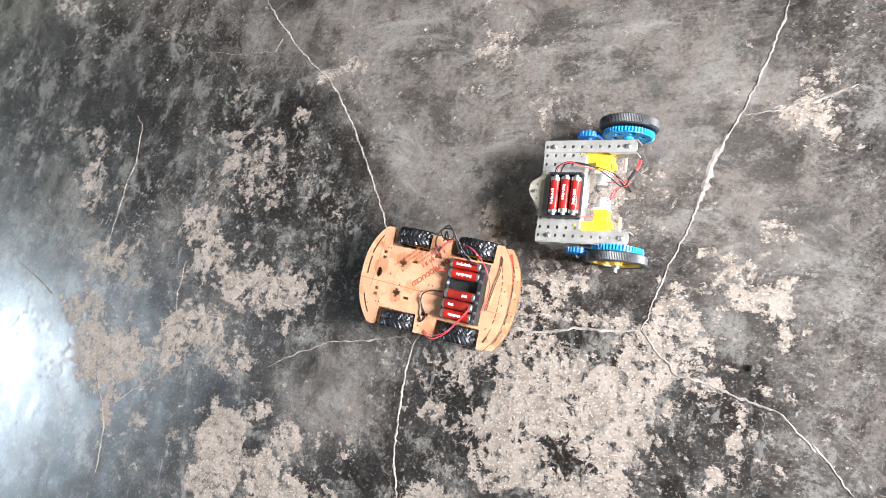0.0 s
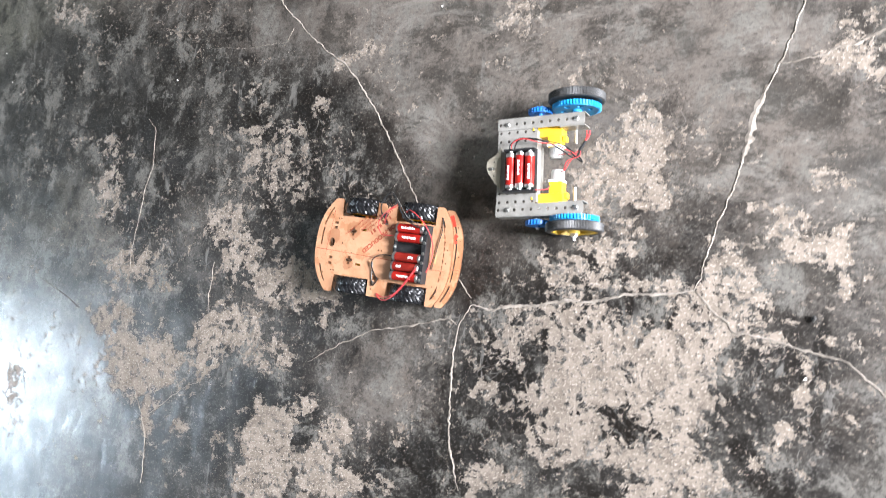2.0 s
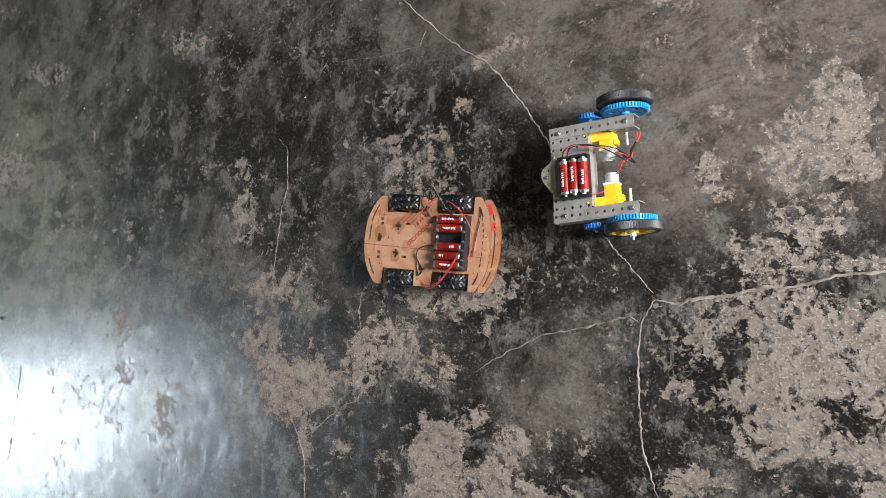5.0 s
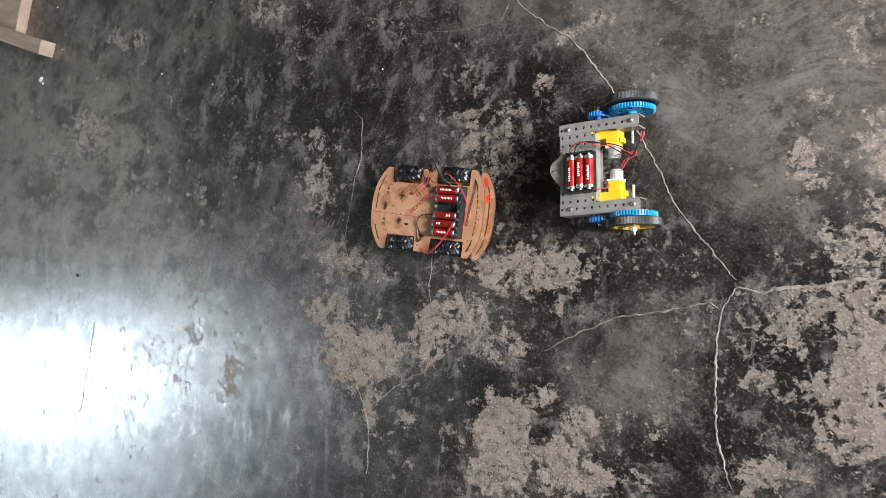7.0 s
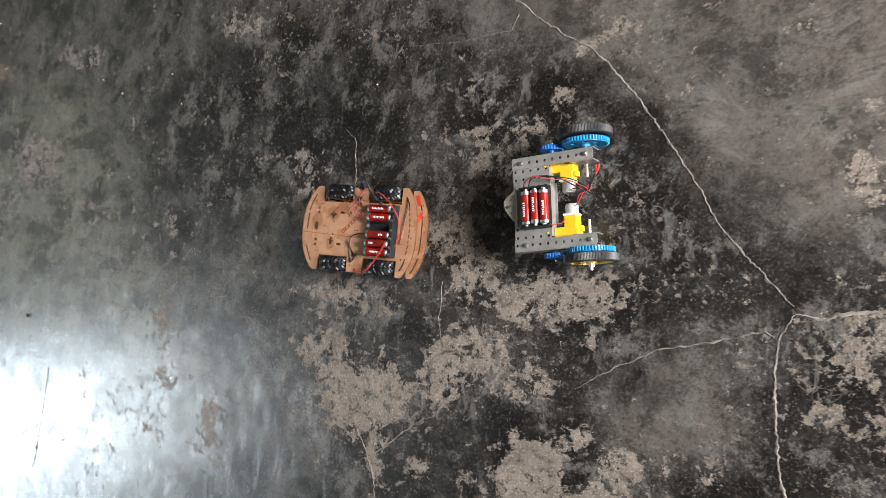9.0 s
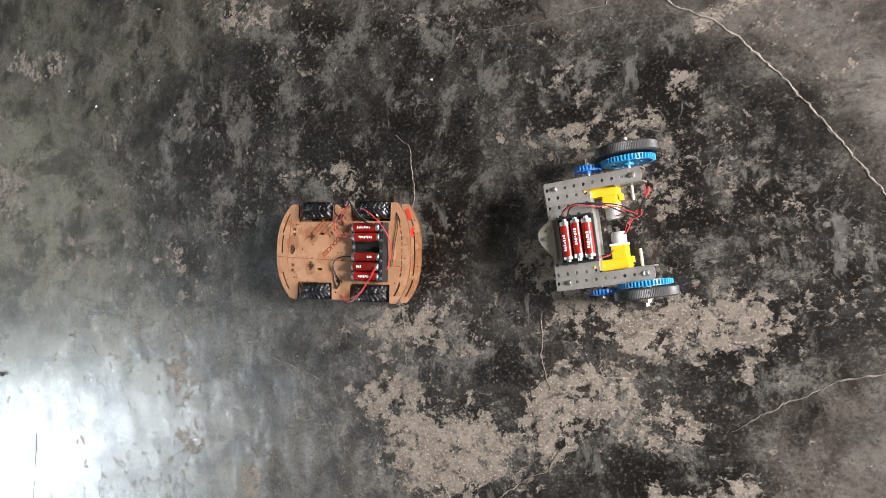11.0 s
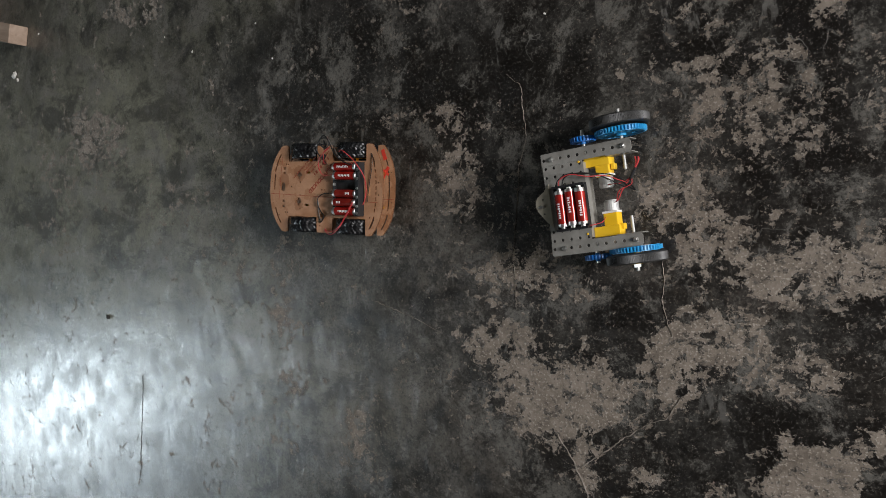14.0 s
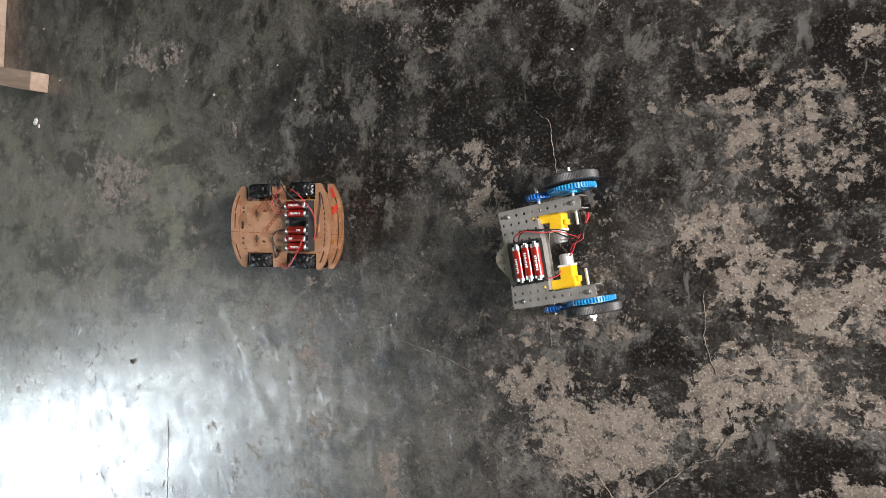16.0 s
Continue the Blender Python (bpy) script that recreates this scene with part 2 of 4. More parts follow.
worn(0.201, 0.208, 0.049, 0.028, -83, 0.80)
worn(0.491, 0.345, 0.038, 0.022, 8, 1.00)
worn(0.519, 0.322, 0.022, 0.015, -82, 0.80)
worn(0.489, 0.385, 0.025, 0.019, -16, 0.55)
worn(0.489, 0.100, 0.028, 0.024, -87, 1.00)
worn(0.504, 0.053, 0.027, 0.012, -88, 1.00)
worn(0.446, 0.098, 0.039, 0.015, -20, 0.85)
worn(0.438, 0.130, 0.039, 0.020, 1, 0.75)
worn(0.467, -0.081, 0.026, 0.011, 40, 0.90)
worn(0.444, -0.127, 0.016, 0.013, 24, 0.90)
worn(0.409, -0.013, 0.033, 0.013, -25, 0.85)
worn(0.042, 0.440, 0.044, 0.031, -18, 0.70)
worn(-0.249, 0.411, 0.039, 0.027, -17, 0.65)
worn(-0.283, 0.392, 0.025, 0.014, -21, 1.00)
worn(-0.410, 0.204, 0.093, 0.062, -7, 0.60)
worn(-0.438, 0.262, 0.068, 0.042, -7, 0.50)
worn(-0.316, 0.315, 0.022, 0.018, -57, 0.60)
worn(-0.517, 0.098, 0.048, 0.041, -22, 0.95)
worn(-0.467, 0.042, 0.055, 0.046, -11, 0.85)
worn(-0.456, 0.152, 0.055, 0.041, -10, 0.45)
worn(-0.764, 0.010, 0.067, 0.040, -1, 0.50)
worn(-0.877, 0.244, 0.057, 0.043, -63, 0.42)
worn(-0.094, -0.219, 0.030, 0.018, -85, 0.70)
worn(-0.338, 0.001, 0.120, 0.045, 2, 1.00)
worn(-0.466, 0.005, 0.111, 0.020, 2, 0.50)
worn(-0.484, -0.086, 0.087, 0.050, 4, 1.00)
worn(-0.531, -0.131, 0.052, 0.051, 23, 0.80)
worn(-0.385, -0.127, 0.068, 0.043, 7, 0.65)
worn(-0.273, -0.024, 0.041, 0.027, 3, 0.60)
worn(-0.796, -0.105, 0.073, 0.040, 4, 1.00)
worn(-0.695, -0.180, 0.102, 0.061, 7, 1.35)
worn(-0.759, -0.153, 0.063, 0.034, 5, 1.00)
worn(-0.610, -0.160, 0.035, 0.026, 7, 0.90)
worn(-0.664, -0.274, 0.051, 0.022, -85, 0.90)
worn(-0.572, -0.281, 0.032, 0.022, 13, 0.65)
worn(-0.480, -0.286, 0.020, 0.018, 67, 0.65)
worn(-0.789, -0.018, 0.065, 0.029, 2, 0.50)
worn(-0.565, -0.202, 0.050, 0.010, 39, 0.70)
worn(-0.364, -0.267, 0.068, 0.060, 73, 1.20)
worn(-0.370, -0.334, 0.068, 0.044, 16, 1.15)
worn(-0.293, -0.200, 0.031, 0.025, 16, 0.80)
worn(-0.257, -0.284, 0.056, 0.039, 17, 1.00)
worn(-0.224, -0.322, 0.074, 0.030, 13, 1.00)
worn(-0.191, -0.242, 0.029, 0.024, 23, 0.65)
worn(-0.291, -0.256, 0.027, 0.021, 86, -1.20)
worn(-0.102, -0.231, 0.020, 0.015, 83, 0.60)
worn(0.055, -0.256, 0.051, 0.022, 14, 0.90)
worn(0.013, -0.288, 0.023, 0.015, 19, 0.80)
worn(-0.856, 0.158, 0.070, 0.045, -79, 0.88)
worn(-0.816, 0.251, 0.042, 0.024, -8, 0.45)
worn(-0.957, 0.273, 0.055, 0.012, 9, 0.45)
worn(-0.487, 0.271, 0.045, 0.031, -13, 0.42)
worn(-0.412, 0.235, 0.044, 0.038, -40, 0.58)
worn(-0.327, 0.311, 0.022, 0.019, -59, 0.70)
worn(-1.824, 0.332, 0.125, 0.078, -13, 0.75)
worn(-1.358, -0.239, 0.116, 0.053, 5, 0.16)
worn(-1.991, 0.240, 0.195, 0.075, -77, 0.34)
worn(-1.066, 0.562, 0.082, 0.023, -11, 0.55)
worn(-1.270, 0.148, 0.062, 0.051, -24, 0.38)
worn(-1.371, 0.028, 0.063, 0.055, -27, 0.35)
worn(-0.402, 0.232, 0.031, 0.028, -74, 0.90)
worn(-0.319, 0.315, 0.020, 0.018, -66, 0.75)
worn(-0.587, 0.288, 0.015, 0.012, -81, 0.60)
worn(-0.366, 0.279, 0.021, 0.013, -11, 0.60)
worn(-0.450, 0.321, 0.027, 0.021, -19, 0.45)
worn(-1.645, 0.592, 0.119, 0.028, -2, 0.50)
worn(-1.096, -0.285, 0.036, 0.026, 79, 0.65)
worn(-1.249, 0.002, 0.117, 0.033, 88, 0.36)
worn(-1.931, 0.340, 0.094, 0.070, -87, 0.38)
worn(-1.649, 0.601, 0.090, 0.017, -13, 0.45)
worn(-1.240, -0.183, 0.052, 0.037, 13, 0.50)
worn(-1.248, -0.078, 0.053, 0.039, 74, 0.38)
worn(-0.547, 0.278, 0.054, 0.018, -22, 0.45)
worn(-0.548, 0.111, 0.030, 0.023, -7, 0.60)
worn(-1.803, 0.333, 0.099, 0.054, -6, 0.60)
worn(-1.646, 0.582, 0.100, 0.029, -10, 0.60)
worn(-1.084, -0.246, 0.029, 0.025, 6, 0.60)
worn(-1.259, -0.094, 0.036, 0.075, 3, 0.45)
worn(-1.548, 0.178, 0.074, 0.047, -3, 0.40)
worn(-1.483, 0.168, 0.061, 0.034, -4, 0.45)
worn(-1.361, 0.071, 0.055, 0.033, -2, 0.40)
worn(-1.760, 0.327, 0.062, 0.075, -6, 0.65)
worn(-1.667, 0.594, 0.120, 0.034, -11, 0.55)
worn(-1.066, 0.572, 0.081, 0.028, -13, 0.70)
worn(0.180, 0.172, 0.054, 0.044, -78, 0.90)
worn(0.248, 0.259, 0.049, 0.027, -85, 0.95)
worn(0.260, 0.217, 0.031, 0.024, -12, 0.90)
worn(0.136, 0.058, 0.050, 0.023, -0, 0.75)
worn(0.079, 0.033, 0.047, 0.018, 1, 0.50)
worn(0.208, 0.067, 0.047, 0.024, -0, 0.80)
worn(0.478, 0.190, 0.034, 0.024, -87, 0.55)
worn(0.440, 0.137, 0.026, 0.023, -10, 0.75)
worn(0.490, 0.111, 0.021, 0.021, -73, 0.85)
worn(0.500, 0.062, 0.029, 0.013, 90, 1.00)
worn(0.382, 0.035, 0.040, 0.028, 1, 0.90)
worn(0.089, 0.165, 0.048, 0.030, -85, 0.90)
worn(0.127, 0.189, 0.025, 0.021, -20, 0.60)
worn(0.178, 0.086, 0.042, 0.033, -85, 0.90)
worn(0.141, 0.316, 0.034, 0.009, -88, 0.50)
worn(0.098, 0.253, 0.019, 0.016, -40, 0.50)
worn(0.022, 0.360, 0.020, 0.011, -84, 0.50)
worn(0.156, 0.039, 0.052, 0.026, 0, 0.85)
worn(0.042, -0.137, 0.022, 0.017, 12, 0.95)
worn(-0.100, -0.222, 0.021, 0.010, 90, 0.70)
worn(-0.124, -0.309, 0.027, 0.016, 15, 0.60)
worn(-0.220, -0.235, 0.038, 0.034, 61, 0.95)
worn(-0.871, 0.252, 0.034, 0.031, -70, 0.80)
worn(-0.752, 0.013, 0.084, 0.036, 1, 0.74)
worn(-0.667, -0.015, 0.053, 0.027, 3, 0.62)
worn(-0.824, -0.019, 0.042, 0.021, 3, 0.55)
worn(-0.870, 0.254, 0.037, 0.029, -86, 0.70)
dust_halo(0.027, 0.253, 0.190, 0.137, -6, 0.80)
dust_halo(-0.116, -0.125, 0.170, 0.100, 7, 0.28)
dust_halo(-0.047, 0.357, 0.205, 0.103, -4, 0.60)
dust_halo(0.204, 0.381, 0.124, 0.067, -5, 0.50)
dust_halo(0.468, 0.163, 0.094, 0.107, 1, 0.30)
dust_halo(-0.204, -0.154, 0.120, 0.075, 7, 0.20)
dust_halo(0.089, -0.042, 0.083, 0.037, 4, -0.70)
dust_halo(0.033, -0.231, 0.074, 0.061, 11, -0.80)
dust_halo(-0.661, 0.409, 0.302, 0.114, -8, -0.50)
dust_halo(-0.940, 0.372, 0.297, 0.122, -9, -0.60)
dust_halo(-0.736, 0.153, 0.087, 0.094, -3, -0.70)
dust_halo(-0.310, 0.264, 0.074, 0.102, -8, -0.40)
dust_halo(-1.321, 0.297, 0.238, 0.164, -6, -0.30)
dust_halo(-0.351, -0.213, 0.074, 0.063, 6, -0.70)
dust_halo(-0.686, -0.060, 0.055, 0.067, 2, -0.40)
# greyed skin with some of the west window's glare halo painted in
dust_halo(-1.368, -0.088, 0.180, 0.224, 2, 0.50)
dust_halo(-1.898, 0.222, 0.257, 0.239, -3, 0.50)
dust_halo(-1.016, -0.204, 0.145, 0.088, 4, 0.30)
dust_halo(0.118, 0.406, 0.271, 0.079, -5, 0.50)
dust_halo(-0.183, 0.435, 0.172, 0.090, -5, 0.50)
dust_halo(0.391, 0.380, 0.083, 0.077, -5, 0.40)
dust_halo(0.047, 0.175, 0.187, 0.087, 0, 0.35)
dust_halo(-0.856, 0.360, 0.356, 0.096, -11, -0.55)
dust_halo(-0.475, 0.274, 0.143, 0.094, -10, -0.60)
dust_halo(0.050, -0.108, 0.084, 0.089, 6, -0.60)
dust_halo(-1.155, 0.214, 0.135, 0.141, -6, -0.40)
# pale west strip, raised further to paint the halo around the glare
dust_halo(-2.30, 0.12, 0.24, 0.42, 0, 1.2)
dust_halo(-1.80, 0.20, 0.25, 0.25, 0, 0.3)
dust_halo(-1.72, 0.02, 0.25, 0.20, 0, 0.35)
dust_halo(0.10, 0.50, 0.50, 0.11, -5, 0.4)
dust_halo(-0.24, 0.08, 0.15, 0.12, 0, -0.6)
dust_halo(-0.20, -0.10, 0.12, 0.10, 0, -0.4)
dust_halo(0.26, -0.11, 0.16, 0.13, 0, -0.4)
dust_halo(0.14, -0.20, 0.11, 0.10, 0, -0.5)
dust_halo(0.46, 0.17, 0.13, 0.16, 0, 0.4)
dust_halo(-0.46, 0.47, 0.12, 0.08, 0, 0.4)
dust_halo(-1.77, 0.15, 0.22, 0.20, 0, 0.4)
dust_halo(-1.14, -0.20, 0.16, 0.14, 0, 0.4)
dust_halo(-0.175, -0.114, 0.121, 0.045, 7, 0.35)
dust_halo(0.362, 0.275, 0.108, 0.097, -30, 0.30)
dust_halo(0.452, -0.165, 0.076, 0.040, 13, 0.25)
dust_halo(-0.082, -0.284, 0.064, 0.047, 22, -0.60)
dust_halo(0.058, -0.143, 0.053, 0.042, 83, -0.60)
dust_halo(0.032, -0.046, 0.044, 0.031, 6, -0.50)
dust_halo(-0.131, -0.177, 0.115, 0.050, 9, 0.28)
dust_halo(-0.148, -0.026, 0.081, 0.051, 4, 0.30)
dust_halo(-0.337, 0.144, 0.078, 0.065, -73, -0.30)
dust_halo(0.083, -0.243, 0.057, 0.043, 24, -0.30)
dust_halo(-0.962, -0.173, 0.166, 0.109, 5, -0.20)
dust_halo(-0.25, 0.20, 0.22, 0.16, 0, -0.25)
# north-west skin lightened to stand in for weaker west window light
dust_halo(-0.75, 0.46, 0.40, 0.14, -8, 0.25)
dust_halo(-1.55, 0.36, 0.40, 0.25, -8, 0.28)
dust_halo(-1.85, 0.10, 0.30, 0.25, 0, 0.25)
dust_halo(0.058, -0.192, 0.049, 0.044, 39, -0.50)
dust_halo(-0.080, -0.301, 0.065, 0.036, 14, -0.50)
dust_halo(0.162, -0.263, 0.053, 0.034, 18, -0.50)
dust_halo(0.055, -0.078, 0.037, 0.031, 10, -0.40)
dust_halo(0.50, -0.20, 0.20, 0.16, 0, -0.35)
dust_halo(0.20, -0.30, 0.20, 0.10, 0, -0.25)


def make_floor():
    xs = np.concatenate([np.arange(WEST - THICK, -2.5, 0.15), np.arange(-2.5, 1.3, 0.0125), np.arange(1.3, EAST + THICK + 0.15, 0.15)])
    ys = np.concatenate([np.arange(SOUTH - THICK, -0.9, 0.12), np.arange(-0.9, 1.2, 0.0125), np.arange(1.2, NORTH + THICK + 0.15, 0.15)])
    gx, gy = np.meshgrid(xs, ys)
    up, down = np.zeros_like(gx), np.zeros_like(gx)
    for x, y, rx, ry, turn, amount in WORN:
        u, v = gx - x, gy - y
        a, b = (u * np.cos(turn) + v * np.sin(turn)) / rx, (v * np.cos(turn) - u * np.sin(turn)) / ry
        far = np.sqrt(a * a + b * b)
        d, halo = np.clip((1.3 - far) / 0.7, 0, 1), np.clip((2.3 - far) / 1.5, 0, 1)
        d = np.maximum(1.0 * d * d * (3 - 2 * d), 0.30 * halo if amount > 0 else 0) * abs(amount)
        if amount > 0:
            up = np.maximum(up, d)
        else:
            down = np.maximum(down, d)
    wear = np.clip(up - down, 0, 1.2)
    grey = np.zeros_like(gx)
    for x, y, rx, ry, turn, amount in DUST_HALO:
        u, v = gx - x, gy - y
        a, b = (u * np.cos(turn) + v * np.sin(turn)) / rx, (v * np.cos(turn) - u * np.sin(turn)) / ry
        grey += amount * np.exp(-(a * a + b * b))
    nx, ny = len(xs), len(ys)
    verts = np.stack([gx.ravel(), gy.ravel(), np.zeros(gx.size)], 1)
    i = (np.arange(ny - 1)[:, None] * nx + np.arange(nx - 1)).ravel()
    data = bpy.data.meshes.new("floor")
    data.from_pydata(verts.tolist(), [], np.stack([i, i + 1, i + nx + 1, i + nx], 1).tolist())
    data.attributes.new("wear", "FLOAT", "POINT").data.foreach_set("value", wear.ravel().astype(np.float32))
    data.attributes.new("dust_halo", "FLOAT", "POINT").data.foreach_set("value", np.clip(grey, -1, 1).ravel().astype(np.float32))
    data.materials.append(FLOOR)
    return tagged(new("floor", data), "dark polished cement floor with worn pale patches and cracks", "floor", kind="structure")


floor = make_floor()


def crack(kind, width, points):
    """A crack in the floor along the points, filled with pale crumbs, as a low ragged ridge."""
    bm, line = bmesh.new(), []
    for (ax, ay), (bx, by) in zip(points, points[1:]):
        count = max(2, int(math.hypot(bx - ax, by - ay) / 0.004))
        line += [Vector((ax + (bx - ax) * k / count, ay + (by - ay) * k / count, 0)) for k in range(count)]
    line.append(Vector((*points[-1], 0)))
    rows = []
    for k, p in enumerate(line):
        ahead = (line[min(k + 1, len(line) - 1)] - line[max(k - 1, 0)]).normalized()
        side = Vector((-ahead.y, ahead.x, 0))
        sway = noise.noise(p * 45) * 0.0028 + noise.noise(p * 160) * 0.0022
        taper = min(1, (k + 1) / 8, (len(line) - k) / 8)
        if kind == "wide":
            taper = math.sin(math.pi * (k + 0.5) / len(line)) ** 0.7
        w = width * (0.35 + 0.65 * abs(noise.noise(p * 70 + Vector((5, 0, 0)))) * 2.0) * (0.3 + 0.7 * taper) / 2
        w2 = width * (0.35 + 0.65 * abs(noise.noise(p * 90 + Vector((0, 9, 0)))) * 2.0) * (0.3 + 0.7 * taper) / 2
        w, w2 = w * (1 + 0.5 * noise.noise(p * 420)), w2 * (1 + 0.5 * noise.noise(p * 380 + Vector((0, 3, 0))))
        w, w2 = (w * 1.05, w2 * 1.05) if kind == "wide" else (w * 0.55, w2 * 0.55) if kind == "dark" else (w * 1.7, w2 * 1.7)
        p = p + side * sway
        rows.append([bm.verts.new(p + side * w + Vector((0, 0, 0.0002))), bm.verts.new(p + Vector((0, 0, 0.0012))), bm.verts.new(p - side * w2 + Vector((0, 0, 0.0002)))])
    for a, b in zip(rows, rows[1:]):
        bm.faces.new((a[0], a[1], b[1], b[0]))
        bm.faces.new((a[1], a[2], b[2], b[1]))
    for f in bm.faces:
        f.normal_update()
        if f.normal.z < 0:
            f.normal_flip()
    part("crack", bm, GAP if kind == "dark" else FILL, floor)


crack('crack', 0.0026, [(-0.473, 0.554), (-0.422, 0.501), (-0.351, 0.437), (-0.285, 0.392), (-0.246, 0.353), (-0.188, 0.277), (-0.150, 0.216), (-0.109, 0.149), (-0.087, 0.102), (-0.035, 0.045), (0.002, 0.001)])
crack('crack', 0.0034, [(0.004, -0.008), (0.032, -0.012), (0.108, 0.000), (0.150, 0.008), (0.184, 0.010), (0.238, 0.026), (0.276, 0.028), (0.327, 0.037)])
crack('crack', 0.0022, [(0.327, 0.037), (0.336, 0.071), (0.350, 0.124), (0.368, 0.177), (0.378, 0.222)])
crack('wide', 0.015, [(0.375, 0.207), (0.380, 0.237), (0.387, 0.267), (0.397, 0.296), (0.402, 0.311)])
crack('crack', 0.003, [(0.399, 0.300), (0.417, 0.344), (0.434, 0.399), (0.440, 0.421), (0.456, 0.495)])
crack('crack', 0.003, [(0.414, 0.338), (0.457, 0.343), (0.506, 0.362), (0.546, 0.381)])
crack('crack', 0.0026, [(0.327, 0.037), (0.379, -0.014), (0.419, -0.017), (0.458, -0.027), (0.507, -0.035), (0.549, -0.073), (0.547, -0.066), (0.593, -0.114)])
crack('crack', 0.003, [(0.004, -0.008), (-0.017, -0.040), (-0.021, -0.096), (-0.019, -0.165), (-0.013, -0.223), (0.007, -0.286)])
crack('crack', 0.0018, [(-0.017, -0.040), (-0.033, -0.033), (-0.128, -0.055), (-0.170, -0.063), (-0.223, -0.087), (-0.295, -0.128)])
crack('crack', 0.0005, [(-0.761, 0.311), (-0.738, 0.292), (-0.732, 0.211), (-0.750, 0.155), (-0.746, 0.167), (-0.757, 0.088), (-0.764, 0.032), (-0.763, -0.046)])
crack('crack', 0.0015, [(-0.711, -0.224), (-0.701, -0.240), (-0.679, -0.276), (-0.662, -0.319), (-0.659, -0.401)])
crack('crack', 0.0013, [(-0.686, -0.285), (-0.644, -0.260), (-0.577, -0.208), (-0.544, -0.195), (-0.519, -0.163)])
crack('crack', 0.0006, [(-0.536, 0.029), (-0.539, -0.043), (-0.530, -0.083)])
crack('crack', 0.0008, [(-1.044, -0.033), (-0.971, -0.056), (-0.902, -0.086)])
crack('dark', 0.0006, [(-1.694, -0.200), (-1.697, -0.230), (-1.706, -0.290), (-1.716, -0.365), (-1.726, -0.430)])
crack('crack', 0.0007, [(-0.618, 0.447), (-0.507, 0.438), (-0.417, 0.442), (-0.405, 0.466)])


def wall(name, along, at, lo, hi, opening=None):
    """A wall of the room with its opening cut through. along: the axis it runs on; at: its two faces on the other axis."""
    def box(a0, a1, z0, z1):
        return (a0, a1, *at, z0, z1) if along == "x" else (*at, a0, a1, z0, z1)
    if opening:
        a, b, z0, z1 = opening
        boxes = [box(lo, a, 0, HIGH), box(b, hi, 0, HIGH), box(a, b, z1, HIGH)] + ([box(a, b, 0, z0)] if z0 > 0 else [])
    else:
        boxes = [box(lo, hi, 0, HIGH)]
    return tagged(new(name, mesh(name, block(*boxes), WALL)), "unseen greenish wall, kept dark to limit fill light", "wall", kind="structure")


wall("wall_west", "y", (WEST - THICK, WEST), SOUTH - THICK, NORTH + THICK, WINDOW)
# unseen bar, added where the bright and the dim lamp meet
tagged(new("window_1", mesh("window_1", block((WEST - THICK, WEST, MULLION - 0.03, MULLION + 0.03, WINDOW[2], WINDOW[3]), bevel=0.004), WOOD)), "unseen upright bar added between the two window lamps", "window", kind="structure")
wall("wall_east", "y", (EAST, EAST + THICK), SOUTH - THICK, NORTH + THICK, EAST_WINDOW)
wall("wall_south", "x", (SOUTH - THICK, SOUTH), WEST, EAST)
wall("wall_north", "x", (NORTH, NORTH + THICK), WEST, EAST)
tagged(new("ceiling", mesh("ceiling", block((WEST - THICK, EAST + THICK, SOUTH - THICK, NORTH + THICK, HIGH, HIGH + 0.15)), CEILING)), "unseen ceiling, kept dark to limit bounce and reflection", "ceiling", kind="structure")


from mathutils.geometry import delaunay_2d_cdt

# ---- materials of the things ----
def make_deck_material():
    s = Shade("tan_film_on_acrylic", 0.42)
    n, fine = s.noise(28, 5, 0.65, 0.6), s.noise(240, 3, 0.6)
    c = s.mix(s.ramp(n, 0.35, 0.7), (0.39, 0.204, 0.112), (0.48, 0.266, 0.154))
    # stains where the film is scuffed
    c = s.mix(s.math("MULTIPLY", s.ramp(s.noise(26, 5, 0.6), 0.54, 0.60), 0.6), c, (0.30, 0.125, 0.05))
    c = s.mix(s.math("MULTIPLY", s.ramp(fine, 0.6, 0.75), 0.3), c, (0.66, 0.38, 0.21))
    # rubbed smears and small dark dents
    c = s.mix(s.math("MULTIPLY", s.ramp(s.noise(60, 6, 0.7, 0.8), 0.52, 0.66), 0.4), c, (0.31, 0.14, 0.065))
    c = s.mix(s.math("MULTIPLY", s.ramp(s.noise(330, 2, 0.5), 0.70, 0.74), 0.6), c, (0.10, 0.045, 0.02))
    for x, y, size in ((-0.056, 0.027, 0.015), (-0.057, -0.026, 0.010), (-0.092, 0.014, 0.014), (-0.030, 0.036, 0.011)):
        away = s.t.nodes.new("ShaderNodeVectorMath")
        away.operation = "DISTANCE"
        s.join(s.place, away.inputs[0])
        away.inputs[1].default_value = (x, y, 0.054)
        d = s.math("ADD", s.math("DIVIDE", away.outputs["Value"], size), s.math("MULTIPLY", s.math("SUBTRACT", s.noise(70, 4, 0.6), 0.5), 1.6))
        c = s.mix(s.ramp(d, 1.0, 0.82, 0.0, 0.6), c, (0.24, 0.10, 0.045))
    return s.done(c, s.ramp(n, 0.3, 0.7, 0.34, 0.5), fine, 0.0002, 0.3)


